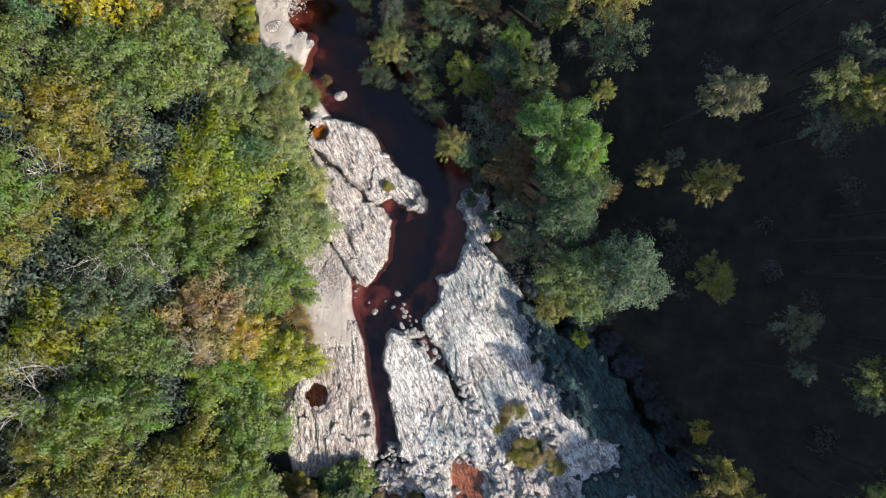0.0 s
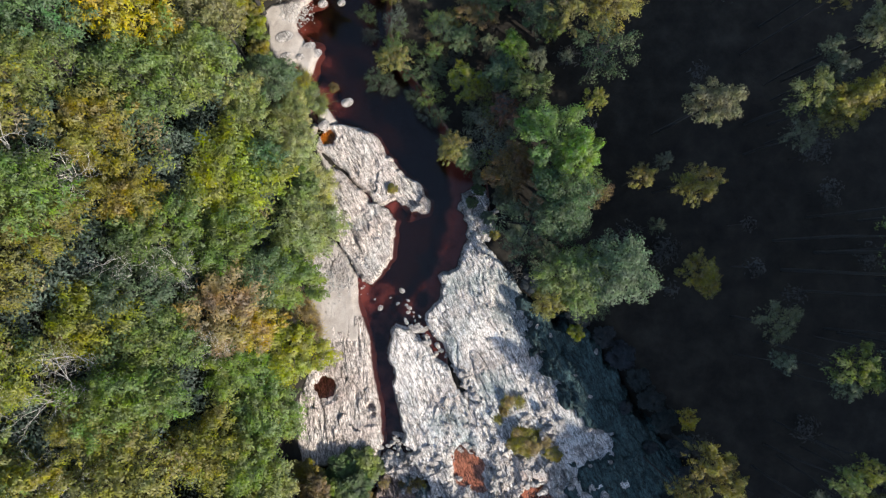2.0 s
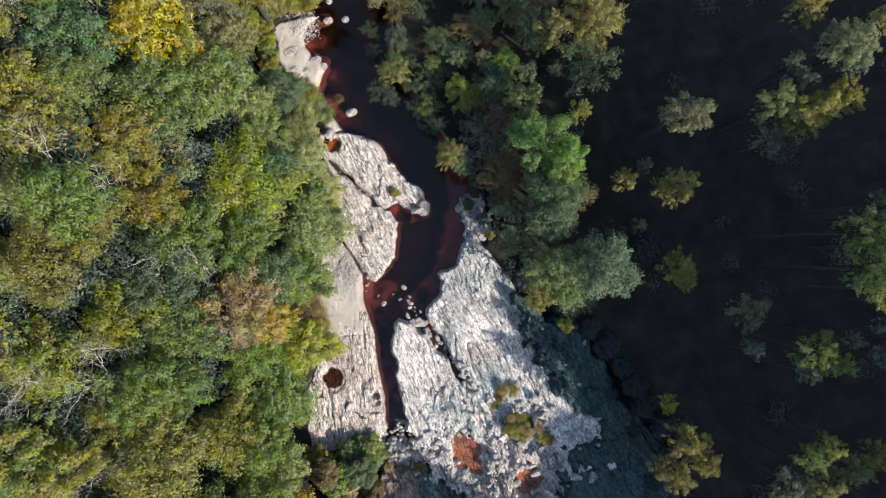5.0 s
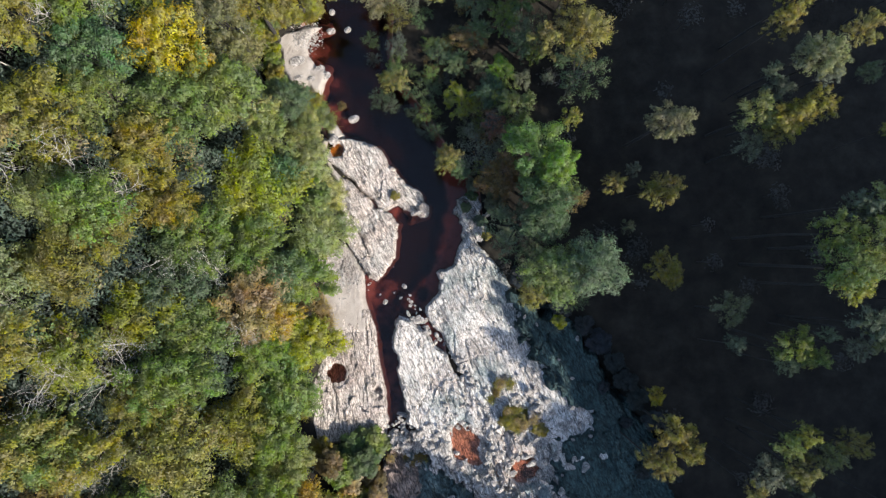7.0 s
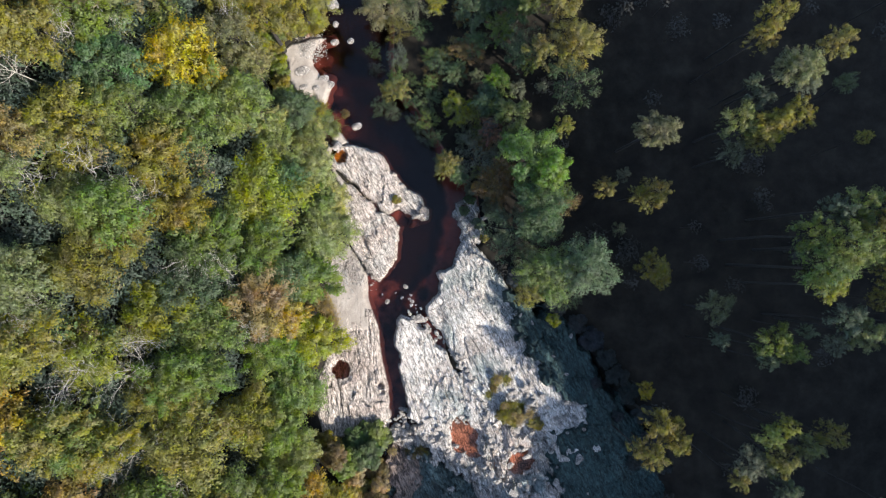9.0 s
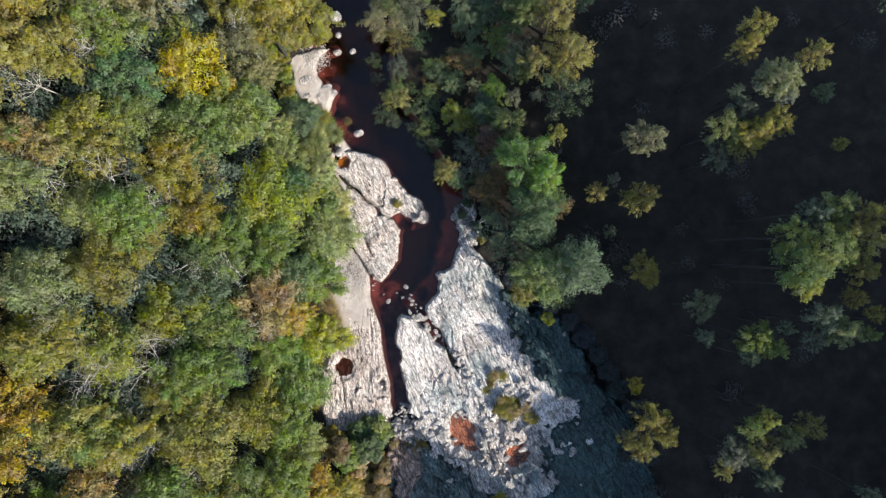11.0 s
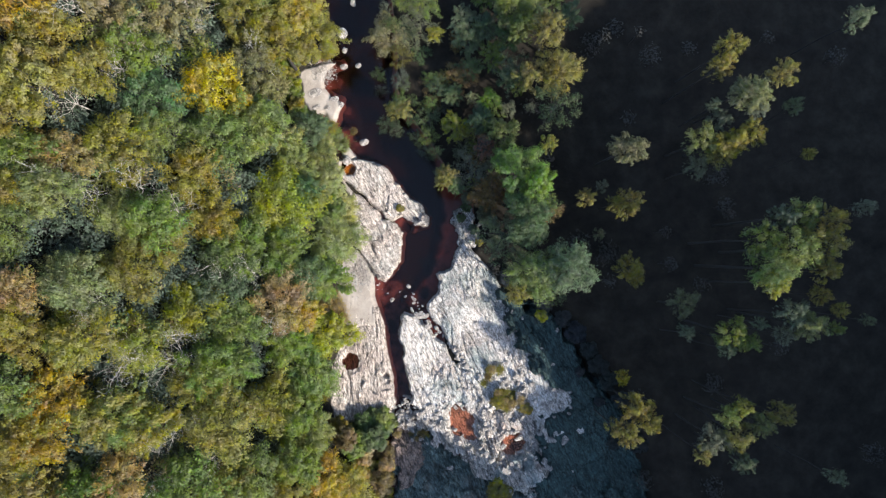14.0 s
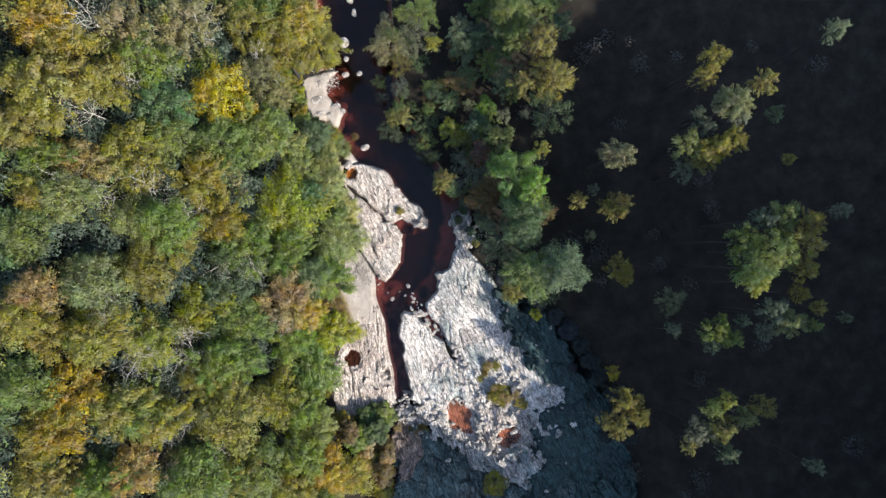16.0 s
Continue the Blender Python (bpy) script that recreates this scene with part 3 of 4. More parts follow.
boulder(-1.7, 3.3, 1.5, 0.6, 0.5, 8, 0, "angular pale block at the slab's tip")
for x, y, sx, sy in ((-10.9, 15.2, 1.3, 0.9), (-9.2, 14.6, 0.9, 0.7), (-9.8, 13.8, 0.6, 0.5), (-10.8, 13.9, 0.8, 0.45), (-8.7, 14.1, 0.8, 0.7)):
    boulder(x, y, sx, sy, 0.16, 20, 1, "flat grey stone half buried in the sandbank")
rng = random.Random(5)
for (x, y) in [(-2.4, -3.1), (-2.8, -2.4), (-2.3, -3.6), (-2.0, -3.9), (-1.6, -4.2), (-2.6, -4.4), (-1.3, -5.6), (-2.2, -4.9), (-3.6, -2.9), (-4.7, -3.0), (-4.3, -3.6), (-1.0, -5.9), (-2.5, -3.4), (-2.35, -3.9), (-2.0, -4.2), (-1.9, -4.5), (-2.5, -4.6), (-1.8, -5.6), (-1.3, -5.2), (-3.1, -3.3)]:
    s = rng.uniform(0.18, 0.42)
    boulder(x, y, s * 1.2, s, s * 0.7, rng.uniform(0, 180), rng.randrange(8), "pale wet stone in the shallow stream", "stones in the stream", z=0.02)
for i in range(30):                                       # stones wedged in the gully between the slabs
    t = rng.random()
    x, y = -1.6 + 3.9 * t + rng.gauss(0, 0.22), -4.9 - 4.6 * t + rng.gauss(0, 0.22)
    s = rng.uniform(0.25, 0.6)
    boulder(x, y, s * 1.3, s * 0.9, s * 0.7, rng.uniform(0, 180), rng.randrange(8), "pale angular stone wedged in the gully", "stones in the gully", z=max(0.0, surface(x, y)))
for cx, cy, spread, count, lo, hi in ((2.6, 2.9, 0.8, 14, 0.25, 0.7), (6.9, -11.9, 1.0, 26, 0.3, 0.95), (2.2, -15.0, 1.9, 30, 0.25, 0.75), (6.6, -16.3, 2.2, 34, 0.3, 0.85), (1.0, -12.8, 1.2, 12, 0.25, 0.6), (6.0, -18.4, 1.4, 26, 0.3, 0.8), (5.0, -7.0, 2.5, 24, 0.2, 0.5), (5.6, -10.6, 2.0, 44, 0.18, 0.5), (4.2, -13.8, 1.8, 44, 0.2, 0.6), (9.6, -12.6, 0.8, 14, 0.25, 0.6), (-0.6, -11.5, 1.2, 16, 0.15, 0.4), (-3.4, -13.5, 0.5, 26, 0.25, 0.7), (-2.2, -14.6, 0.8, 22, 0.25, 0.7)):
    for i in range(count):
        x, y = rng.gauss(cx, spread), rng.gauss(cy, spread)
        if math.hypot(x - 1.9, y + 14.7) < 0.9 or math.hypot(x - 6.3, y + 16.6) < 0.6:
            continue
        s = rng.uniform(lo, hi)
        boulder(x, y, s * rng.uniform(1.0, 1.7), s, s * rng.uniform(0.4, 0.8), rng.uniform(0, 180), 2 * rng.randrange(4), "pale split rock block lying on the bedrock", "broken rock blocks")


def build_gravel():
    """Shingle on the sandy bar: many small cobbles in one mesh."""
    rnd = np.random.RandomState(3)
    base = [(1, 0, 0), (0, 1, 0), (-1, 0, 0), (0, -1, 0), (0, 0, 0.7), (0, 0, -0.5)]
    tri = [(0, 1, 4), (1, 2, 4), (2, 3, 4), (3, 0, 4), (1, 0, 5), (2, 1, 5), (3, 2, 5), (0, 3, 5)]
    verts, faces = [], []
    for _ in range(2200):
        if rnd.rand() < 0.65:
            x, y = rnd.normal(-7.2, 1.0), rnd.normal(-0.7, 0.9)
        else:
            x, y = rnd.normal(-10.2, 0.5), rnd.normal(17.3, 0.6)
        s, a = rnd.uniform(0.035, 0.10), rnd.rand() * 6.28
        z = surface(x, y, -9)
        if not -0.1 < z < 0.9:
            continue
        k = len(verts)
        for bx, by, bz in base:
            j = 1 + 0.3 * rnd.randn()
            verts.append((x + s * j * (bx * math.cos(a) - 0.7 * by * math.sin(a)), y + s * j * (bx * math.sin(a) + 0.7 * by * math.cos(a)), z + s * bz))
        faces += [(p + k, q + k, r + k) for p, q, r in tri]
    tagged(new("gravel", mesh_of("gravel", verts, faces, ROCK_STONE)), "pale grey shingle spread over the sandbank", "gravel", kind="stuff")


build_gravel()


# ---- plants ----
def leaf_cloud(rnd, centers, radii, count, size, flat=0.75, up=-0.35, axis=None, stretch=None):
    """Pointed leaves set over the outside of many overlapping clumps, which may be drawn out along an axis."""
    w = radii ** 2 if stretch is None else radii ** 2 * stretch
    k = rnd.choice(len(centers), count, p=w / w.sum())
    d = rnd.normal(size=(count, 3))
    d /= np.linalg.norm(d, axis=1)[:, None]
    low = d[:, 2] < up
    d[low, 2] *= -1
    off = d * (radii[k] * rnd.uniform(0.45, 1.2, count))[:, None] * np.array([1, 1, flat])
    if axis is not None:
        off += axis[k] * ((off * axis[k]).sum(1) * (stretch[k] - 1))[:, None]
    c = centers[k] + off
    nrm = d * 0.7 + rnd.normal(size=(count, 3)) * 0.27 + np.array([0, 0, 0.65])
    nrm /= np.linalg.norm(nrm, axis=1)[:, None]
    t = np.cross(nrm, rnd.normal(size=(count, 3)))
    t /= np.linalg.norm(t, axis=1)[:, None]
    b = np.cross(nrm, t)
    s = (size * rnd.uniform(0.55, 1.45, count))[:, None]
    v = np.stack([c - t * s * 0.8 - b * s * 0.45, c - t * s * 0.8 + b * s * 0.45, c + t * s], 1).reshape(-1, 3)
    return v, np.arange(count * 3).reshape(-1, 3)[:, ::-1]


def tube(verts, faces, a, b, ra, rb, sides=5):
    a, b = Vector(a), Vector(b)
    z = (b - a).normalized()
    x = z.orthogonal().normalized()
    y = z.cross(x)
    k = len(verts)
    for p, r in ((a, ra), (b, rb)):
        for i in range(sides):
            t = 2 * math.pi * i / sides
            verts.append(tuple(p + (x * math.cos(t) + y * math.sin(t)) * r))
    for i in range(sides):
        j = (i + 1) % sides
        faces.append((k + i, k + j, k + sides + j, k + sides + i))


def branch(rng, verts, faces, a, way, length, radius, depth, spread=0.6):
    """A limb that bends and forks into thinner ones."""
    p, d = Vector(a), Vector(way).normalized()
    for s in range(3):
        d = (d + Vector((rng.gauss(0, 1), rng.gauss(0, 1), rng.gauss(0, 0.5))) * 0.32).normalized()
        e = p + d * length / 3
        tube(verts, faces, p, e, radius * (1 - 0.2 * s), radius * (0.8 - 0.2 * s), 5 if depth > 1 else 4)
        p = e
        if depth and (s > 0 or depth > 2):
            for _ in range(2 if s == 2 else 1):
                w = (d + Vector((rng.gauss(0, 1), rng.gauss(0, 1), rng.gauss(0.15, 0.6))) * spread).normalized()
                branch(rng, verts, faces, p, w, length * rng.uniform(0.55, 0.75), radius * 0.5, depth - 1, spread)


def make_tree(seed, leaves=8000, height=9.0, radius=2.5, lobes=64, size=0.084, open_crown=0.0):
    """A broadleaf tree: forked trunk and a crown of leafy clumps with gaps."""
    rng, rnd = random.Random(seed), np.random.RandomState(seed)
    tree = new("tree")
    verts, faces = [], []
    lean = Vector((rng.gauss(0, 0.25), rng.gauss(0, 0.25), height * 0.55))
    tube(verts, faces, (0, 0, -9), (0, 0, 0), 0.2, 0.17, 8)
    tube(verts, faces, (0, 0, 0), lean, 0.17, 0.11, 8)
    centers, radii, drawn = [], [], []
    squash = rng.uniform(0.78, 1.0)
    turn = rng.uniform(0, 6.28)
    for i in range(lobes):
        r, a = math.sqrt((i + 0.5) / lobes), i * 2.39996 + rng.gauss(0, 0.35)
        edge = 1 + 0.22 * math.sin(3 * a + seed) + 0.12 * math.sin(5 * a + 2 * seed)
        x, y = r * math.cos(a) * edge * 0.82, r * math.sin(a) * edge * squash * 0.82
        x, y = x * math.cos(turn) - y * math.sin(turn), x * math.sin(turn) + y * math.cos(turn)
        z = height - 0.6 - 1.9 * r ** 2 + rng.gauss(0, 0.42)
        rad = radius * rng.uniform(0.09, 0.20)
        if rng.random() < open_crown:
            continue
        centers.append((x * radius, y * radius, z))
        radii.append(rad)
        drawn.append(1.0 + 0.9 * r)
    for i in range(int(lobes * 0.6)):                         # sprays that stick out of the crown
        a, r = rng.uniform(0, 6.28), rng.uniform(0.75, 1.08)
        edge = 1 + 0.22 * math.sin(3 * a + seed) + 0.12 * math.sin(5 * a + 2 * seed)
        x, y = r * math.cos(a) * edge * 0.86, r * math.sin(a) * edge * squash * 0.86
        x, y = x * math.cos(turn) - y * math.sin(turn), x * math.sin(turn) + y * math.cos(turn)
        centers.append((x * radius, y * radius, height - 0.5 - 1.9 * r ** 2 + rng.gauss(0, 0.35)))
        radii.append(radius * rng.uniform(0.05, 0.10))
        drawn.append(2.4)
    centers, radii, drawn = np.array(centers), np.array(radii), np.array(drawn)
    axis = np.column_stack([centers[:, 0], centers[:, 1], np.full(len(centers), 0.15 * radius)])
    axis /= np.linalg.norm(axis, axis=1)[:, None]
    for i in range(0, len(centers), 5):
        e = Vector(centers[i])
        mid = lean.lerp(e, 0.55) + Vector((0, 0, -0.35))
        tube(verts, faces, lean, mid, 0.08, 0.05)
        tube(verts, faces, mid, e, 0.05, 0.02, 4)
    part("trunk", mesh_of("trunk", verts, faces, BARK, True), tree)
    v, f = leaf_cloud(rnd, centers, radii, leaves, size, axis=axis, stretch=drawn)
    skirt = centers * np.array([0.8, 0.8, 1]) - np.array([0, 0, 1.3])
    v2, f2 = leaf_cloud(rnd, skirt, radii * 1.2, leaves // 12, size * 1.3)
    part("crown", mesh_of("crown", np.concatenate([v, v2]), np.concatenate([f, f2 + len(v)]), LEAVES), tree)
    return tree


def make_shrub(seed, leaves=2600, size=0.095):
    """A low leafy bush, 1 m in radius."""
    rng, rnd = random.Random(seed), np.random.RandomState(seed)
    shrub = new("shrub")
    verts, faces = [], []
    centers, radii = [], []
    for i in range(14):
        a, r = i * 2.4 + rng.gauss(0, 0.3), math.sqrt((i + 0.5) / 14) * 0.8
        c = (r * math.cos(a), r * math.sin(a), 1.0 - 0.55 * r * r + rng.gauss(0, 0.12))
        centers.append(c)
        radii.append(rng.uniform(0.22, 0.36))
        tube(verts, faces, (0, 0, -0.1), c, 0.03, 0.012, 4)
    part("woody_base", mesh_of("woody_base", verts, faces, BARK, True), shrub)
    v, f = leaf_cloud(rnd, np.array(centers), np.array(radii), leaves, size)
    part("crown", mesh_of("crown", v, f, LEAVES), shrub)
    return shrub


def make_grass(seed):
    """A tussock of long arching blades, 1 m in radius."""
    rnd = np.random.RandomState(seed)
    n = 380
    base = rnd.normal(size=(n, 2)) * 0.28
    a, out, h = rnd.rand(n) * 6.28, rnd.uniform(0.25, 0.8, n), rnd.uniform(0.5, 1.0, n)
    w = 0.02
    pts = []
    for s, hh in ((0, 0), (0.45, 0.85), (1.0, 0.75)):
        x, y = base[:, 0] + np.cos(a) * out * s, base[:, 1] + np.sin(a) * out * s
        ww = w * (1 - 0.8 * s)
        pts += [np.stack([x - np.sin(a) * ww, y + np.cos(a) * ww, h * hh], 1), np.stack([x + np.sin(a) * ww, y - np.cos(a) * ww, h * hh], 1)]
    v = np.stack(pts, 1).reshape(-1, 3)
    i = np.arange(n) * 6
    f = np.concatenate([np.stack([i, i + 1, i + 3, i + 2], 1), np.stack([i + 2, i + 3, i + 5, i + 4], 1)])
    return mesh_of("grass_tussock", v, f, LEAVES)


def make_bare(seed):
    """A leafless tree with bleached, much-forked limbs."""
    rng = random.Random(seed)
    tree = new("bare_tree")
    verts, faces = [], []
    tube(verts, faces, (0, 0, -9), (0, 0, 6.2), 0.1, 0.06, 8)
    part("trunk", mesh_of("trunk", verts, faces, BARE, True), tree)
    for i in range(7):
        verts, faces = [], []
        a = i * 0.9 + rng.gauss(0, 0.2)
        branch(rng, verts, faces, (0, 0, rng.uniform(5.6, 6.6)), (math.cos(a), math.sin(a), 0.8), 1.7, 0.034, 3, 0.8)
        part("limb", mesh_of("limb", verts, faces, BARE, True), tree)
    return tree


TREES = [make_tree(11, 8400, lobes=74), make_tree(12, 8400, lobes=92), make_tree(13, 8000, lobes=60), make_tree(14, 8800, lobes=104, size=0.08), make_tree(15, 8200, lobes=80, open_crown=0.1), make_tree(16, 8000, lobes=54, size=0.088)]
LIGHT = [make_tree(17, 3800, lobes=44, size=0.108, open_crown=0.15), make_tree(18, 3600, lobes=36, size=0.112, open_crown=0.2), make_tree(19, 4000, lobes=52, size=0.105, open_crown=0.25)]
SPARSE = [make_tree(s, 2100, lobes=70, size=0.088, open_crown=0.4) for s in (25, 26, 27)]
OPEN = [make_tree(21, 5000, lobes=60, open_crown=0.25, size=0.096), make_tree(22, 4800, lobes=50, open_crown=0.2, size=0.1), make_tree(23, 5200, lobes=70, open_crown=0.3, size=0.092)]
SHRUBS = [make_shrub(31), make_shrub(32), make_shrub(33, 3200, 0.08)]
BARES = [make_bare(41), make_bare(42), make_bare(43)]
GRASS = [make_grass(51), make_grass(52)]
KINDS = {                                                     # leaf colour and what to call it
    "yellow": ((0.29, 0.265, 0.010), "tree with golden yellow autumn leaves"), "olive": ((0.19, 0.178, 0.028), "olive-green broadleaf tree"),
    "yellowolive": ((0.195, 0.18, 0.032), "yellowish olive broadleaf tree"), "blue": ((0.085, 0.145, 0.055), "blue-green broadleaf tree"),
    "green": ((0.13, 0.178, 0.034), "mid-green broadleaf tree"), "pale": ((0.18, 0.175, 0.08), "pale grey-green thin-leaved tree"),
    "orange": ((0.27, 0.20, 0.026), "tree turning orange-brown"), "lime": ((0.205, 0.225, 0.022), "bright yellow-green broadleaf tree"),
    "palegreen": ((0.17, 0.20, 0.065), "pale green broadleaf tree"), "dark": ((0.085, 0.125, 0.048), "dark green broadleaf tree"),
    "tan": ((0.27, 0.205, 0.085), "tree with faded tan foliage"), "bright": ((0.15, 0.25, 0.04), "fresh green broadleaf tree"),
    # fringe leaves are lightened, sunlight put into their colour
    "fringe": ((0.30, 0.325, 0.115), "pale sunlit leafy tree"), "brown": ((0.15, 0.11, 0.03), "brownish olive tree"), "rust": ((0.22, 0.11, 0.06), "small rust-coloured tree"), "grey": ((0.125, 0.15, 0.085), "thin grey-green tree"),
}
rng = random.Random(77)


def middle(proto):
    crown = [o.data for o in proto.children if o.name.split(".")[0] in ("crown", "limb")]
    co = np.concatenate([np.array([v.co for v in me.vertices]) for me in crown])
    return tuple(float(a) for a in (co.min(0) + co.max(0)) / 2)


MIDDLES = {proto.name: middle(proto) for proto in TREES + LIGHT + SPARSE + OPEN + SHRUBS + BARES}


def plant(proto, x, y, r, top, base, colour, label, category="tree", group=""):
    """Sets a copy of a plant so that its crown has the radius r and its tip the height top."""
    tall = {"tree": 9.0, "bare_tree": 9.0, "shrub": 1.3}[proto.name.split(".")[0]]
    wide = {"tree": 2.5, "bare_tree": 2.5, "shrub": 1.0}[proto.name.split(".")[0]]
    k = r / wide
    kz = (top - base) / tall
    if tall > 5:
        kz = min(kz, 1.3 * k + 0.15)                          # tall trees lengthen their bare trunk, not their crown
        base = top - kz * tall
    turn = Euler((rng.gauss(0, 0.03), rng.gauss(0, 0.03), rng.uniform(0, 6.28)))
    mid = turn.to_matrix() @ Vector([a * b for a, b in zip(MIDDLES[proto.name], (k, k, kz))])      # the crown's middle, not the foot, stands over (x, y)
    ob = copy_thing(proto, Matrix.LocRotScale((x - mid.x, y - mid.y, base), turn, (k, k, kz)))
    for o in ob.children:
        j = rng.uniform(0.88, 1.14)
        o.color = (0.88 * colour[0] * j * rng.uniform(0.92, 1.08), 0.85 * colour[1] * j, (0.74 * colour[2] + 0.015) * j * rng.uniform(0.85, 1.15), 1)
    return tagged(ob, label, category, group)


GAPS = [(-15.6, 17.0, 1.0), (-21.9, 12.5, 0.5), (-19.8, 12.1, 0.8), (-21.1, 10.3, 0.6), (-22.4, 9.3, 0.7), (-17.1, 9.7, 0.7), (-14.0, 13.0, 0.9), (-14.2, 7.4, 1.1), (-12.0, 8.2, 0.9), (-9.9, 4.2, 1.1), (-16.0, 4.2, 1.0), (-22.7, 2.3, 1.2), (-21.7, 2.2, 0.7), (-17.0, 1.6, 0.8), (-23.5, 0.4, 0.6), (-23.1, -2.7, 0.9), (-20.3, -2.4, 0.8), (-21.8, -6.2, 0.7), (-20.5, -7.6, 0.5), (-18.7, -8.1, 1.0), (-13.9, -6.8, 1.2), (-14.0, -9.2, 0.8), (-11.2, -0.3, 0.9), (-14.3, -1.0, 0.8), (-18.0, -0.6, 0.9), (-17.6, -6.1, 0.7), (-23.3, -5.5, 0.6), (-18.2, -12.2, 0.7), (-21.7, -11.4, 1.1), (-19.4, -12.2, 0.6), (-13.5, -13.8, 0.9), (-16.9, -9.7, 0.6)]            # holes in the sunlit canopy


def clear_of_gaps(x, y, r):
    """Where a tree of that radius stands if it leaves the holes in the canopy open."""
    for hx, hy, hr in GAPS:
        d, need = math.hypot(x - hx, y - hy), hr * 0.9 + 0.62 * r
        if 1e-6 < d < need:
            x, y = hx + (x - hx) * need / d, hy + (y - hy) * need / d
    return x, y


def grove(bank, kind, places):
    colour, label = KINDS[kind]
    if bank == "R":                                           # far-bank leaves dulled and greyed, shade put into their colour
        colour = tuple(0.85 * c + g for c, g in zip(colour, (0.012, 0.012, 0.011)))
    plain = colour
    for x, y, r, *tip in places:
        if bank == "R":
            # brighter to the far right, sunlight put into the leaf colour
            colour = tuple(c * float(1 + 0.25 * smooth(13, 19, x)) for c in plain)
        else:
            # lighter towards the stream, standing in for sun on the leaves
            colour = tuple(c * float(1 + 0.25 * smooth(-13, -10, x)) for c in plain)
        if bank == "L" and x < -13:
            x, y = clear_of_gaps(x, y, r)
        top = canopy_top(x, y, bank) + (rng.gauss(0, 0.7) if bank == "L" else 0.0)
        base = gz(x, y)
        lift = 1.0 if bank == "L" else 0.4
        if tip:
            top, lift = tip[0], 1.2
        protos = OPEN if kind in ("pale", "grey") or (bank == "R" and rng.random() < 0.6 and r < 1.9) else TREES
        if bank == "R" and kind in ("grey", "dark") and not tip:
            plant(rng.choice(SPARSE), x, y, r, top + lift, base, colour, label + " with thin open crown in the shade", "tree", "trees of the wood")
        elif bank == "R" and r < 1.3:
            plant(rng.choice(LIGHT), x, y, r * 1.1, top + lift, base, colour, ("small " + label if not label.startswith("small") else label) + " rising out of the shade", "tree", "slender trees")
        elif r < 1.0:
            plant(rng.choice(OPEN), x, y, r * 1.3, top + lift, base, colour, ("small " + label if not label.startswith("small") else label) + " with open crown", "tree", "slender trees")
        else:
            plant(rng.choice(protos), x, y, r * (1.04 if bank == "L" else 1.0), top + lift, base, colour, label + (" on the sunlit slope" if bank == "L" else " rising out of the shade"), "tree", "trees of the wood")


grove("L", "yellow", [(-15.7, 12.8, 2.3)])
grove("L", "olive", [(-23.4, 10.8, 2.4), (-22.3, 13.2, 1.6), (-12.6, 17.1, 2.4), (-24.4, 4.6, 1.4), (-16.3, 3.2, 1.8), (-16.9, 6.0, 2.0), (-18.3, 0.4, 1.7), (-21.5, -3.6, 1.9), (-24.1, -4.7, 1.7), (-17.0, -8.8, 1.7), (-20.9, -8.9, 2.0), (-23.9, -9.8, 1.7), (-24.3, -12.2, 1.9), (-18.7, -11.4, 1.9), (-13.3, -10.9, 2.2), (-7.7, -18.4, 1.9), (-12.1, -17.9, 2.2), (-10.8, 20.1, 2.1), (-14.9, 17.6, 1.9), (-24.6, -2.7, 1.5), (-24.5, 11.8, 1.5), (-24.6, 8.5, 1.5), (-21.2, 11.4, 1.6), (-15.6, -15.6, 1.9)])
grove("L", "yellowolive", [(-20.0, 7.9, 2.2), (-9.7, 18.6, 2.3), (-14.0, 11.5, 1.4), (-19.8, -0.3, 1.9), (-15.6, -11.6, 2.5)])
grove("L", "blue", [(-18.7, 11.2, 2.1), (-10.5, 5.4, 1.4)])
grove("L", "green", [(-19.7, 14.0, 2.1), (-13.1, 9.5, 2.5), (-15.9, 8.6, 2.1), (-23.8, 6.6, 1.6), (-18.5, 2.8, 2.0), (-14.5, 1.2, 2.1), (-24.5, 2.2, 1.6), (-22.4, -5.0, 1.7), (-9.6, -1.4, 2.3), (-14.6, -5.1, 2.0), (-19.4, -8.2, 2.0), (-16.0, -7.0, 2.1), (-14.0, -8.2, 1.9), (-10.9, -11.6, 2.1), (-12.3, -6.4, 2.0), (-10.1, -8.6, 2.2), (-17.4, -15.0, 2.4), (-22.1, -13.8, 1.8), (-14.1, -15.4, 2.4), (-11.3, -15.1, 2.3), (-24.7, -6.9, 1.6), (-18.2, 9.0, 1.6), (-12.2, 0.7, 2.1)])
grove("L", "pale", [(-17.3, 17.6, 2.4), (-20.7, 15.9, 2.2), (-13.7, 14.6, 1.8), (-12.7, 13.3, 1.5)])
grove("L", "orange", [(-23.7, 14.8, 2.0), (-10.6, -4.1, 1.4), (-23.1, -8.0, 2.1), (-22.3, -11.0, 1.8), (-9.6, -17.5, 1.9)])
grove("L", "lime", [(-12.5, 4.3, 3.0), (-20.3, -5.4, 2.0), (-17.5, -3.5, 2.4), (-9.3, -5.5, 2.1)])
grove("L", "palegreen", [(-8.3, 2.1, 2.2), (-22.3, 4.4, 1.6), (-21.0, 3.0, 1.7), (-23.0, -0.1, 1.8), (-21.5, -1.3, 1.9), (-10.2, -13.6, 1.6)])
grove("L", "dark", [(-10.3, 10.6, 1.5), (-15.5, -2.1, 1.9), (-15.4, -0.0, 1.7), (-10.7, -0.7, 1.8)])
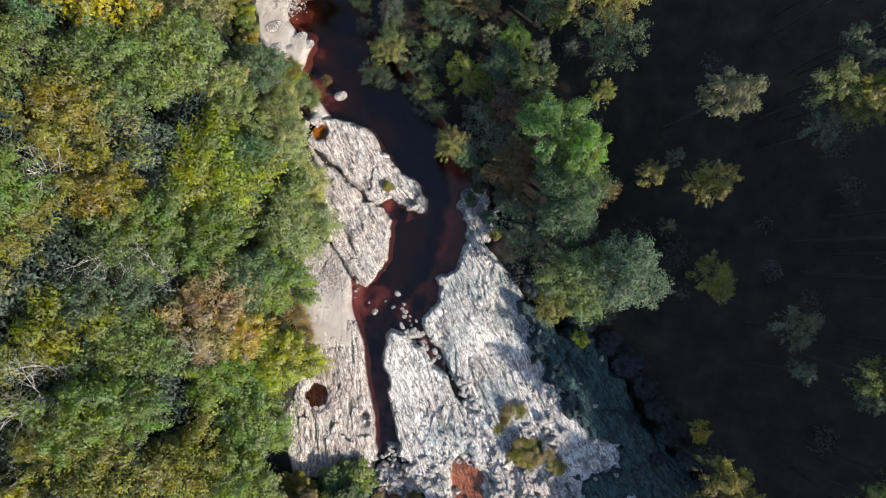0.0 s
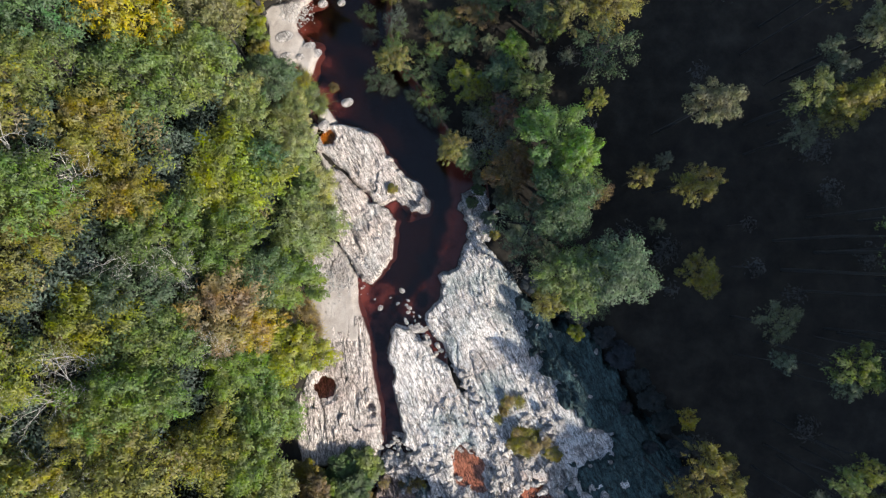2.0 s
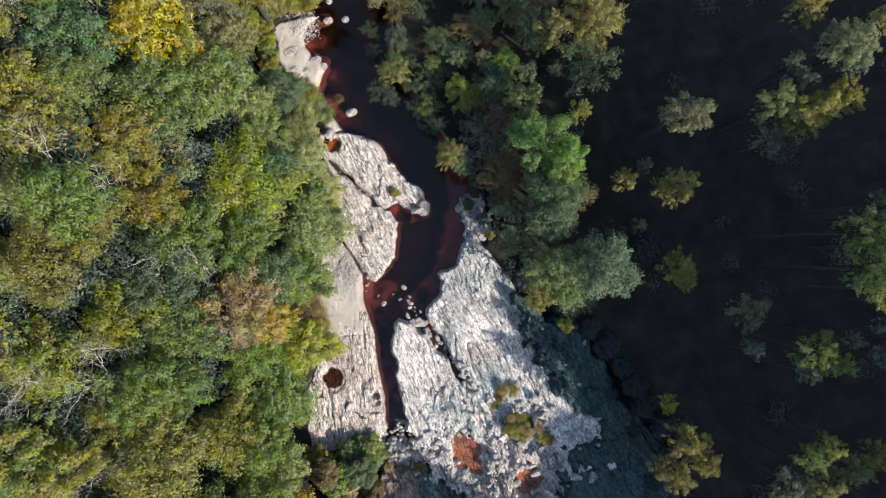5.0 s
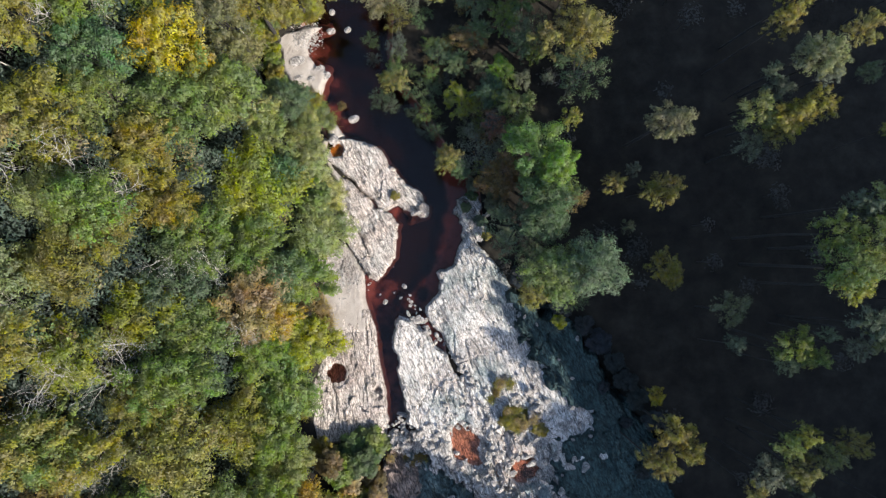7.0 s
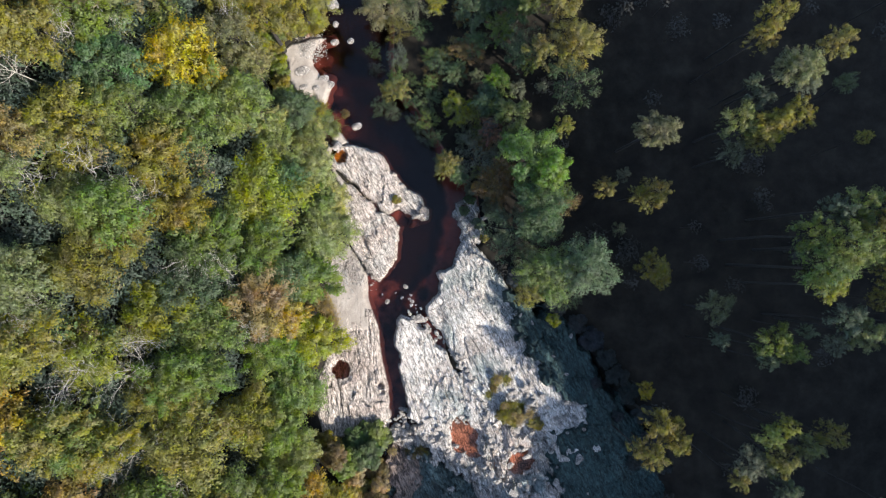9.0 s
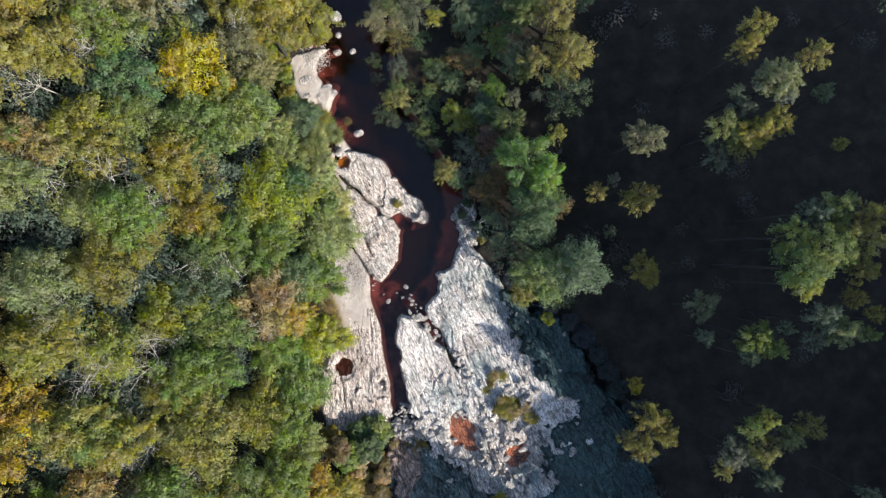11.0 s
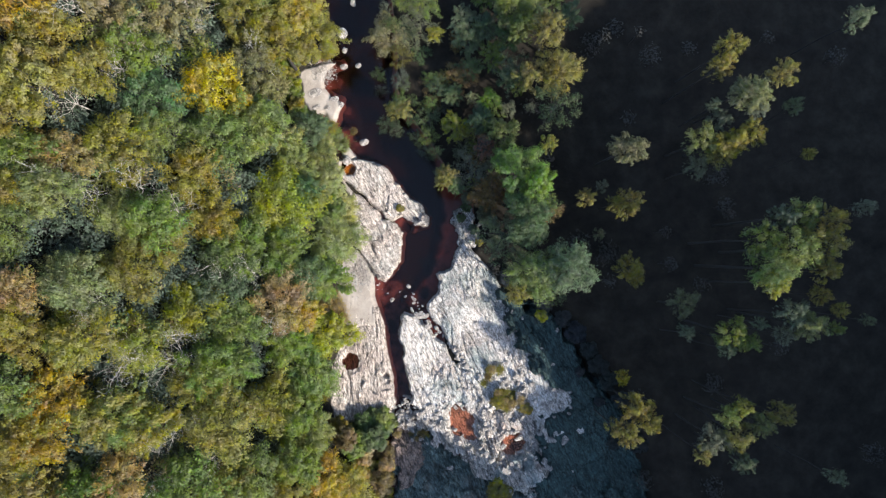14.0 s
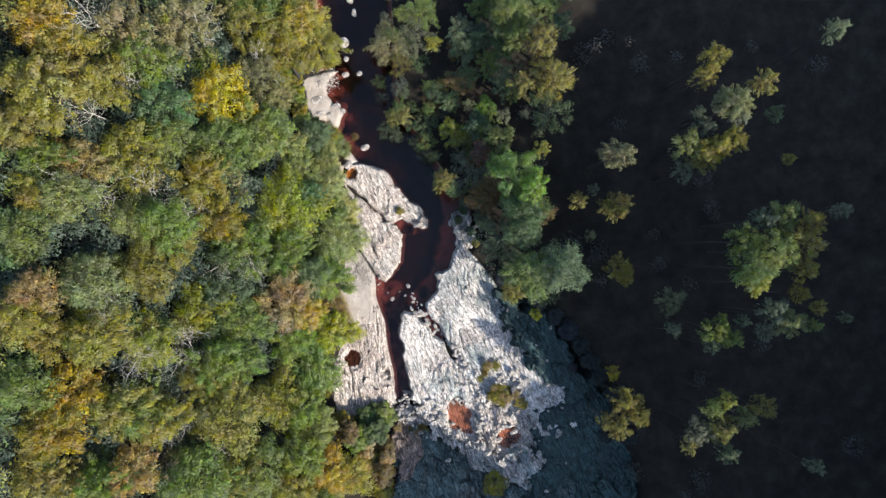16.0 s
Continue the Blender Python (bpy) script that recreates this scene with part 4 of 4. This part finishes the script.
grove("L", "tan", [(-22.5, 6.5, 1.7), (-23.9, -1.8, 1.4), (-12.0, -3.1, 2.6), (-20.0, -13.2, 1.9)])
grove("R", "bright", [(7.0, 7.2, 2.4), (7.9, 5.6, 1.6)])
grove("R", "green", [(22.1, -0.8, 1.5, 16.5), (23.5, -0.1, 1.4, 16.8), (5.6, 10.2, 1.2), (7.6, -1.6, 2.1), (6.4, 20.7, 2.0), (7.2, 18.5, 1.2), (-1.0, 22.3, 1.8), (24.5, 2.4, 1.1, 15.5), (21.6, 0.9, 1.0, 15.5), (26.9, -5.2, 0.5, 14.0), (21.0, -5.8, 1.1, 12.6), (21.9, -6.2, 0.7, 12.6), (20.5, -11.6, 0.8, 12.2)])
grove("R", "brown", [(4.7, 5.6, 1.7), (2.4, 16.1, 1.5)])
grove("R", "rust", [(4.0, 9.3, 0.8)])
grove("R", "lime", [(1.6, 11.4, 1.4), (8.8, 8.9, 0.7), (22.2, -1.9, 0.9, 16.0), (21.2, -10.8, 0.7, 12.4)])
grove("R", "blue", [(7.4, 3.9, 2.0), (7.2, 2.4, 1.7), (4.0, 11.6, 1.3), (10.1, -1.1, 2.3)])
grove("R", "grey", [(3.0, 7.7, 2.1), (-1.4, 20.2, 2.0), (22.4, 9.9, 0.6, 13.5), (25.7, 10.6, 0.6, 12.0), (20.3, 10.9, 0.5, 11.0), (19.6, 6.5, 0.8, 10.0), (20.9, 9.9, 0.8, 11.0), (13.3, 5.7, 0.5, 6.0), (13.2, 1.8, 0.5, 5.0), (23.2, 2.4, 0.9, 15.0), (24.1, -4.2, 0.9, 14.5), (23.9, -5.7, 0.6, 13.0), (29.7, -4.8, 0.4, 13.0), (22.8, -5.0, 0.5, 12.0), (20.7, -7.0, 0.6, 11.5), (18.6, -3.8, 1.0, 9.5), (18.6, -5.8, 0.6, 9.5), (19.8, -13.4, 1.0, 11.7), (21.4, -14.9, 0.8, 12.2), (28.6, 2.9, 0.6, 15.0), (28.9, 16.0, 0.8, 14.5), (27.1, -15.4, 0.6, 13.5)])
grove("R", "dark", [(5.4, 1.6, 2.7), (6.3, 15.5, 1.8), (0.2, 15.1, 1.0), (9.8, 12.0, 1.8)])
grove("R", "olive", [(6.6, -2.6, 1.3), (9.0, 18.0, 1.6), (-2.9, 13.2, 0.9), (20.8, 7.1, 0.9, 11.5), (15.2, -1.2, 1.2, 6.5), (14.9, -11.7, 1.2, 9.0)])
grove("R", "yellowolive", [(9.5, 14.7, 1.8), (7.5, 14.5, 1.2), (20.5, 14.2, 0.9, 14.0), (20.0, 13.1, 0.9, 13.5), (23.5, 12.2, 0.9, 15.0), (22.5, 8.7, 0.9, 12.5), (21.3, 8.0, 1.4, 12.0), (12.1, 4.8, 0.8, 6.0), (14.0, 4.1, 0.7, 7.5), (25.9, 2.1, 1.0, 16.0), (25.1, 0.6, 1.2, 16.5), (25.4, -1.2, 0.8, 16.0), (25.4, -2.8, 0.6, 15.0), (27.3, -3.9, 0.5, 14.0), (15.8, -12.7, 1.0, 9.0), (14.3, -13.8, 1.0, 8.7), (13.3, -13.2, 0.7, 8.5), (21.0, -13.0, 1.1, 12.3), (18.8, -14.5, 0.6, 11.3), (23.9, -11.4, 0.8, 12.6), (26.2, 7.0, 0.4, 12.5)])
grove("R", "yellowolive", [(-3.5, 13.1, 0.9, 1.6), (0.6, 7.1, 1.0, 3.2)])
grove("R", "yellow", [(0.1, 19.7, 0.7), (14.5, -9.8, 0.6, 6.2)])
grove("R", "palegreen", [(21.9, 10.9, 1.3, 14.5), (19.6, 8.3, 1.1, 11.5), (25.2, -5.0, 1.1, 14.5), (22.8, -12.2, 0.9, 12.3)])
grove("R", "pale", [(-4.0, 19.4, 1.9), (21.2, 11.2, 0.9, 14.0), (13.6, 7.5, 1.4, 13.3)])
grove("R", "olive", [(14.9, 4.2, 1.1, 8.0), (15.7, -1.6, 0.7, 6.7)])



# undergrowth between the crowns of the sunlit slope, and in the dark under the ridge
def undergrowth(label, count, box, colour, lift, seed, per=92, size=0.118):
    rnd = np.random.RandomState(seed)
    if box is GAPS:
        k = rnd.randint(0, len(GAPS), count)
        x, y, _ = (np.array(GAPS)[k] + rnd.normal(size=(count, 3)) * np.array(GAPS)[k][:, 2:] * 0.8).T
    else:
        x, y = rnd.uniform(box[0], box[1], count), rnd.uniform(box[2], box[3], count)
    g = ground_z(x, y)
    if lift is None:
        tip = g + rnd.uniform(0.4, 3.6, count)
        keep = (g > 0.75) & (g < 14) & ~((x < 15) & (y < -3) & (0.86 * (x - 5.5) + 0.5 * (y + 6) < 5.5))
    else:
        tip = np.array([canopy_top(a, c, "L") for a, c in zip(x, y)]) - rnd.uniform(*lift, count)
        keep = (g > 1.0) & (tip > g)
        if lift[1] < 5:
            for hx, hy, hr in GAPS:
                keep &= np.hypot(x - hx, y - hy) > hr + 0.5
    x, y, g, tip = x[keep], y[keep], g[keep], tip[keep]
    centers, radii = np.stack([x, y, tip], 1), rnd.uniform(0.45, 1.0, len(x))
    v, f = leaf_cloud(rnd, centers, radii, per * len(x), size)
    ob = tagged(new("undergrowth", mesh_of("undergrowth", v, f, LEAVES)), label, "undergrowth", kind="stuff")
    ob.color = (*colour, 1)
    verts, faces = [], []
    for a, c, lo, hi in zip(x, y, g, tip):
        tube(verts, faces, (a, c, lo - 0.3), (a, c, hi), 0.05, 0.02, 3)
    tagged(part("stem", mesh_of("stem", verts, faces, BARK), ob), kind="stuff")


WOOD = (-32, -10, -22, 23)
undergrowth("olive-green understorey leaves in gaps of the sunlit wood", 300, WOOD, (0.17, 0.19, 0.05), (1.2, 4.0), 61, 130, 0.1)
undergrowth("dark green understorey leaves in gaps of the sunlit wood", 300, WOOD, (0.10, 0.15, 0.06), (1.6, 4.8), 62, 130, 0.1)
# the next two layers carry the gaps' shade in their dark colour
undergrowth("blue-green leaves darkened for shade deep in gaps of the sunlit wood", 2300, WOOD, (0.08, 0.112, 0.08), (2.6, 6.4), 65, 110, 0.105)
undergrowth("blue-green shrubs darkened for shade at the bottom of canopy holes", 420, GAPS, (0.055, 0.075, 0.058), (3.4, 6.0), 66, 110, 0.105)
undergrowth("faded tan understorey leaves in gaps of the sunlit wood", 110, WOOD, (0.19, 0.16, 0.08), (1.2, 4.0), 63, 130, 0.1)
# bush colour darkened for the shade under the ridge
undergrowth("grey bushes darkened for deep shade under the ridge", 60, (4, 36, -24, 26), (0.05, 0.05, 0.045), None, 64, 90, 0.12)
for i in range(34):                                           # the thicket along the far side of the stream
    y = rng.uniform(-1, 9) if i < 14 else rng.uniform(9, 25)
    x = float(np.interp(-y, [-q for _, q in RIVER], [p for p, _ in RIVER])) + rng.uniform(4.0, 12.0)
    base = gz(x, y)
    if base < 0.35 or (y < 5 and x < 6.5):
        continue
    kind = rng.choice(("dark", "green", "grey", "olive", "green", "brown"))
    plant(rng.choice(SPARSE), x, y, rng.uniform(0.7, 1.2), canopy_top(x, y, "R") - rng.uniform(0.4, 2.0), base, tuple(1.05 * c for c in KINDS[kind][0]), "slim broadleaf tree in the thicket along the stream", "tree", "thicket trees")

# the last three are added to cover sunlit ground that should look dark
for x, y, r, top, kind in [(-0.8, 12.3, 1.2, 1.9, "dark"), (-0.7, 10.9, 0.9, 1.7, "green"), (2.0, 6.2, 0.9, 3.2, "grey"), (0.6, 7.6, 0.9, 2.8, "dark"), (-0.2, 9.4, 0.8, 2.0, "dark"), (-2.3, 12.6, 0.6, 1.3, "dark"), (-3.4, 13.4, 0.9, 2.8, "grey"), (6.9, -0.4, 1.2, 2.8, "dark"), (8.0, -2.0, 1.2, 3.0, "green"), (9.7, -3.4, 1.0, 3.2, "dark")]:
    plant(rng.choice(SPARSE), x, y, r, top, gz(x, y), KINDS[kind][0], "slim broadleaf tree leaning over the dark water", "tree", "thicket trees")

# mostly added to hide ground that the sun would light
for x, y, r, top, kind in [(3.0, 16.2, 1.2, 3.8, "dark"), (4.8, 17.4, 1.3, 4.2, "green"), (2.8, 18.6, 1.3, 3.8, "dark"), (4.6, 19.8, 1.4, 4.4, "dark"), (6.4, 18.6, 1.2, 5.0, "blue"), (2.4, 20.8, 1.3, 3.6, "grey"), (6.4, 21.2, 1.3, 5.2, "dark"), (4.4, 22.2, 1.3, 4.4, "green"), (1.6, 14.2, 1.0, 3.2, "dark"), (6.2, 15.2, 1.1, 5.2, "dark"), (8.4, 20.4, 1.2, 6.0, "dark"), (8.4, 22.6, 1.4, 5.6, "dark"), (9.8, 21.4, 1.4, 6.0, "green"), (10.6, 23.2, 1.4, 6.0, "dark"), (7.0, 23.6, 1.4, 5.2, "dark"), (11.2, 20.2, 1.2, 6.0, "dark"), (4.7, 13.4, 1.0, 4.4, "bright"), (4.1, 11.8, 0.9, 4.4, "green"), (6.2, 12.6, 0.7, 4.4, "grey"), (8.0, 12.8, 0.5, 4.4, "grey"), (5.5, 11.4, 0.5, 4.4, "grey"), (3.0, 13.7, 0.6, 4.4, "grey"), (7.1, 14.4, 0.8, 4.4, "green"), (9.0, 14.0, 0.6, 4.4, "dark")]:
    plant(rng.choice(LIGHT), x, y, r, top, gz(x, y), KINDS[kind][0], KINDS[kind][1] + " in the thicket", "tree", "thicket trees")

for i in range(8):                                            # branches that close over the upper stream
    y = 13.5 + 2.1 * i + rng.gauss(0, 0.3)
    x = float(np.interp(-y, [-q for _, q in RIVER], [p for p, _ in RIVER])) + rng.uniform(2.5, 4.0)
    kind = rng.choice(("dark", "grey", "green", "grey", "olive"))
    # leaf colour cut to 0.7 to stand in for shade
    plant(rng.choice(SPARSE), x, y, rng.uniform(0.7, 1.25), rng.uniform(2.4, 3.6), gz(x, y), tuple(0.7 * c for c in KINDS[kind][0]), "thin tree darkened for shade leaning over the upper stream", "tree", "thicket trees")

# shade over the water is put into these shrubs' colour
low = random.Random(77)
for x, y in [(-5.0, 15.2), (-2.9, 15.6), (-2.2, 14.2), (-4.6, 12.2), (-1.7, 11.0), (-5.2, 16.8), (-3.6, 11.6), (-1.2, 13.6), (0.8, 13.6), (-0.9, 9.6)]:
    plant(low.choice(SPARSE), x, y, low.uniform(0.6, 0.95), low.uniform(1.0, 1.5), gz(x, y), tuple(0.6 * c for c in KINDS[low.choice(("grey", "dark", "green"))][0]), "low shrub darkened for shade, thin foliage leaning over the stream", "shrub", "shrubs leaning over the stream")

for i in range(34):                                           # the wood goes on up the sunlit slope
    x, y = rng.choice(((rng.uniform(-32, -27), rng.uniform(-20, 20)), (rng.uniform(-30, -12), rng.uniform(20, 22.5)), (rng.uniform(-30, -8), rng.uniform(-22.5, -19))))
    kind = rng.choice(("olive", "green", "yellowolive", "pale", "green", "palegreen"))
    plant(rng.choice(OPEN), x, y, rng.uniform(2.0, 2.8), canopy_top(x, y, "L") + rng.uniform(-0.5, 1.0), gz(x, y), tuple(0.85 * c for c in KINDS[kind][0]), KINDS[kind][1] + " further up the sunlit slope", "tree", "trees of the wood")

# bleached leafless trees on the sunlit slope
for x, y, r in [(-20.0, 4.3, 2.4), (-22.6, 5.2, 2.2), (-17.9, 4.0, 1.9), (-15.6, 0.6, 1.7), (-20.6, -6.0, 2.0), (-17.9, -6.0, 1.8), (-17.8, -11.0, 1.7), (-16.9, 17.4, 1.8), (-22.4, 16.2, 1.9), (-18.0, -14.3, 1.6), (-21.9, -2.6, 1.6), (-12.6, -5.2, 1.2), (-20.5, -4.9, 1.2), (-17.3, -4.8, 1.1), (-13.8, -0.8, 1.3), (-19.3, -11.2, 1.2), (-18.3, -10.0, 1.4), (-16.3, -13.5, 1.1), (-19.0, 14.2, 1.4), (-20.2, 12.4, 1.1), (-13.6, 15.8, 1.3), (-21.9, 10.0, 1.2)]:
    plant(rng.choice(BARES), x, y, r, canopy_top(x, y, "L") + 1.0, gz(x, y), (0.4, 0.4, 0.35), "leafless tree with bleached grey limbs on the sunlit slope", "bare tree", "bare trees")

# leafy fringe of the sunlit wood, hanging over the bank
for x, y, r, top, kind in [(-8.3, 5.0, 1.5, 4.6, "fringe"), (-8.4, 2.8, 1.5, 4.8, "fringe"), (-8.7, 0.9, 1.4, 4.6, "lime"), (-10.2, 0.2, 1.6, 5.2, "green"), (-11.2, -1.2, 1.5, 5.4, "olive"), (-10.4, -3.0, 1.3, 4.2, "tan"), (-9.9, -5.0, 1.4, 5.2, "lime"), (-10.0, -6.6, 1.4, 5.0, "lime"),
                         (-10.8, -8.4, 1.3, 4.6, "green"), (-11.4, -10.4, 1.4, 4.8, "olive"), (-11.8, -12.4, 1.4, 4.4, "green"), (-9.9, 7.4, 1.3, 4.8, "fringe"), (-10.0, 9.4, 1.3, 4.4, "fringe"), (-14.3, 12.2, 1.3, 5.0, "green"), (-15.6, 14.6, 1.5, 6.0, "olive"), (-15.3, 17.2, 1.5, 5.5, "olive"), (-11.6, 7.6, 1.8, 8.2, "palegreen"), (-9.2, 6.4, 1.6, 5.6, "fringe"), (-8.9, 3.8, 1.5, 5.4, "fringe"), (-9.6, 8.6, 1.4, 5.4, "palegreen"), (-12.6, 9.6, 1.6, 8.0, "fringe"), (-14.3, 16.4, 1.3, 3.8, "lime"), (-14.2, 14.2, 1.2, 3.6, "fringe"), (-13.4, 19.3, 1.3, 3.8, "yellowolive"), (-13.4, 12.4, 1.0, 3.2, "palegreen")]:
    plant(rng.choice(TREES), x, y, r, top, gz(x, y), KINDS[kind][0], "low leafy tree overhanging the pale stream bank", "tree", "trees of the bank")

for x, y, r, h, kind in [(-12.6, 17.6, 0.8, 1.4, "palegreen"), (-12.8, 16.7, 0.8, 1.3, "olive"), (-12.6, 15.9, 0.75, 1.3, "lime"), (-12.6, 15.0, 0.8, 1.2, "green"), (-12.4, 14.1, 0.8, 1.5, "olive"), (-12.1, 13.2, 0.9, 1.4, "green"), (-11.3, 12.7, 0.9, 1.3, "palegreen"), (-10.4, 12.3, 0.7, 1.0, "blue"), (-12.0, 18.2, 0.9, 1.5, "yellowolive"), (-11.0, 18.6, 0.9, 1.4, "palegreen"), (-10.1, 18.9, 0.8, 1.0, "tan"), (-9.3, 19.1, 0.7, 0.9, "yellowolive"), (-13.9, 17.4, 1.1, 1.8, "green"), (-14.0, 15.6, 1.1, 1.9, "olive")]:
    base = max(0.2, gz(x, y))
    plant(rng.choice(SHRUBS), x, y, r, base + h, base, KINDS[kind][0], "leafy sunlit shrub at the edge of the sandy bar", "shrub", "shrubs by the stream")

# bushes and grass along the water and on the rock
bpy.context.view_layer.update()
for x, y, r, h, kind in [(-5.5, -14.4, 1.5, 1.6, "green"), (-6.6, -14.6, 1.4, 1.4, "blue"), (-5.8, -15.6, 1.3, 1.5, "dark"), (-6.9, -17.0, 1.2, 2.0, "tan"), (-5.2, -17.0, 1.1, 1.4, "brown"), (-6.2, -18.6, 1.2, 1.8, "olive"), (5.2, -12.4, 1.0, 0.9, "olive"), (4.3, -9.9, 0.45, 0.5, "yellowolive"), (8.8, -5.0, 0.6, 0.8, "lime"), (7.4, -13.2, 0.6, 0.5, "yellowolive"), (4.8, -20.4, 1.2, 1.4, "olive"),
                         (-7.5, 11.7, 0.4, 0.45, "brown"), (2.0, 3.6, 0.45, 0.5, "dark"), (3.1, 2.6, 0.5, 0.5, "grey"), (2.5, 4.6, 0.5, 0.6, "dark"), (3.6, 1.4, 0.4, 0.4, "olive"), (-9.4, 10.9, 1.2, 2.0, "palegreen"), (-8.6, 4.4, 1.1, 2.2, "green"), (-9.9, 20.2, 1.2, 1.6, "yellowolive"), (-10.6, -13.8, 1.3, 1.6, "dark"), (-7.6, -19.0, 1.5, 2.0, "orange"), (-3.4, 4.6, 0.4, 0.4, "olive"),
                         (-7.9, -16.0, 1.4, 2.4, "green"), (-9.2, -14.7, 1.2, 1.5, "olive"), (-8.3, -15.2, 1.1, 1.4, "brown"), (-5.3, -19.4, 1.2, 1.4, "brown"), (-5.4, -21.0, 1.2, 1.6, "olive"), (-5.0, -18.0, 0.8, 1.0, "tan"), (-10.8, -7.0, 1.3, 2.2, "lime"), (4.2, 3.9, 0.9, 1.2, "grey"), (5.0, 1.6, 0.8, 1.0, "grey"), (1.5, 6.3, 0.8, 1.0, "dark"), (2.6, 5.4, 0.6, 0.8, "grey"), (0.5, 7.2, 0.9, 1.1, "grey")]:
    base = surface(x, y, 0.3)
    plant(rng.choice(SHRUBS), x, y, r, base + h, base, KINDS[kind][0], "bushy " + {"dark": "dark green", "grey": "grey-green", "yellowolive": "yellowish"}.get(kind, kind) + " shrub rooted at the stream's edge", "shrub", "shrubs by the stream")
# unseen shrubs, near black, added to fade the rock's edge into shade
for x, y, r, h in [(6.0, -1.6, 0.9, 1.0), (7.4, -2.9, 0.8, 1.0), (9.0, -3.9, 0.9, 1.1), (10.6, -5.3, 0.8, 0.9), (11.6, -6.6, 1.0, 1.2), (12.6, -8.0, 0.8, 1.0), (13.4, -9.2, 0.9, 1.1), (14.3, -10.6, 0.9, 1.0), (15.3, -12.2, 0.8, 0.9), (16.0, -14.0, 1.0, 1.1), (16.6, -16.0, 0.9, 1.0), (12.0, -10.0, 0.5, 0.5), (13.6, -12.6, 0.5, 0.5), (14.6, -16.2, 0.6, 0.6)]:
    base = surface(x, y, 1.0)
    plant(rng.choice(SHRUBS), x, y, r, base + h, base, (0.03, 0.04, 0.03), "added near-black shrub where the darkened rock meets the wood", "shrub", "shrubs by the rock")
for i in range(70):
    t = rng.random()
    x, y, kind = rng.choice(((-8.6 + rng.gauss(0, 0.5), 0.8 + 10 * t, "palegreen"), (-11.6 + 2.6 * t, 18.9 - 0.6 * t + rng.gauss(0, 0.2), "yellowolive"), (-9.8 + 1.2 * t, -1.5 - 4 * t, "tan"), (-11 + rng.gauss(0, 0.5), -6 - 7 * t, "olive")))
    z = surface(x, y, 0.4)
    if z > 1.6 or z < 0.05 or math.hypot(x + 7.9, y - 8.4) < 1.6:
        continue
    ob = new("grass_tussock", GRASS[i % 2])
    s = rng.uniform(0.45, 0.85)
    ob.matrix_world = Matrix.LocRotScale((x, y, z - 0.05), Euler((0, 0, rng.uniform(0, 6.28))), (s, s, s))
    ob.color = (*KINDS[kind][0], 1)
    tagged(ob, "tussock of long arching grass on the stream bank", "grass", "grass tussocks")

for i in range(11):                                           # reedy tufts at the foot of the wood
    x, y = rng.gauss(-9.3, 0.4), rng.uniform(9.8, 12.0)
    ob = new("grass_tussock", GRASS[i % 2])
    s = rng.uniform(0.5, 0.8)
    ob.matrix_world = Matrix.LocRotScale((x, y, surface(x, y, 0.4) - 0.05), Euler((0, 0, rng.uniform(0, 6.28))), (s, s, s))
    ob.color = (*KINDS[rng.choice(("palegreen", "yellowolive", "pale"))][0], 1)
    tagged(ob, "tall pale tussock of reedy grass beside the sand", "grass", "grass tussocks")

for i in range(26):                                           # dry tufts among the broken rock
    cx, cy = ((5.6, -12.4), (6.6, -12.9), (4.4, -10.0), (-2.6, -15.6))[i % 4]
    x, y = rng.gauss(cx, 0.7), rng.gauss(cy, 0.5)
    ob = new("grass_tussock", GRASS[i % 2])
    s = rng.uniform(0.25, 0.5)
    ob.matrix_world = Matrix.LocRotScale((x, y, surface(x, y, 0.8) - 0.05), Euler((0, 0, rng.uniform(0, 6.28))), (s, s, s * 0.8))
    ob.color = (*KINDS[rng.choice(("brown", "olive", "tan"))][0], 1)
    tagged(ob, "small dry tussock of brownish grass among broken rock", "grass", "grass tussocks")

# the prototypes themselves are not part of the wood
for proto in TREES + LIGHT + SPARSE + OPEN + SHRUBS + BARES:
    for o in (*proto.children, proto):
        bpy.data.objects.remove(o)
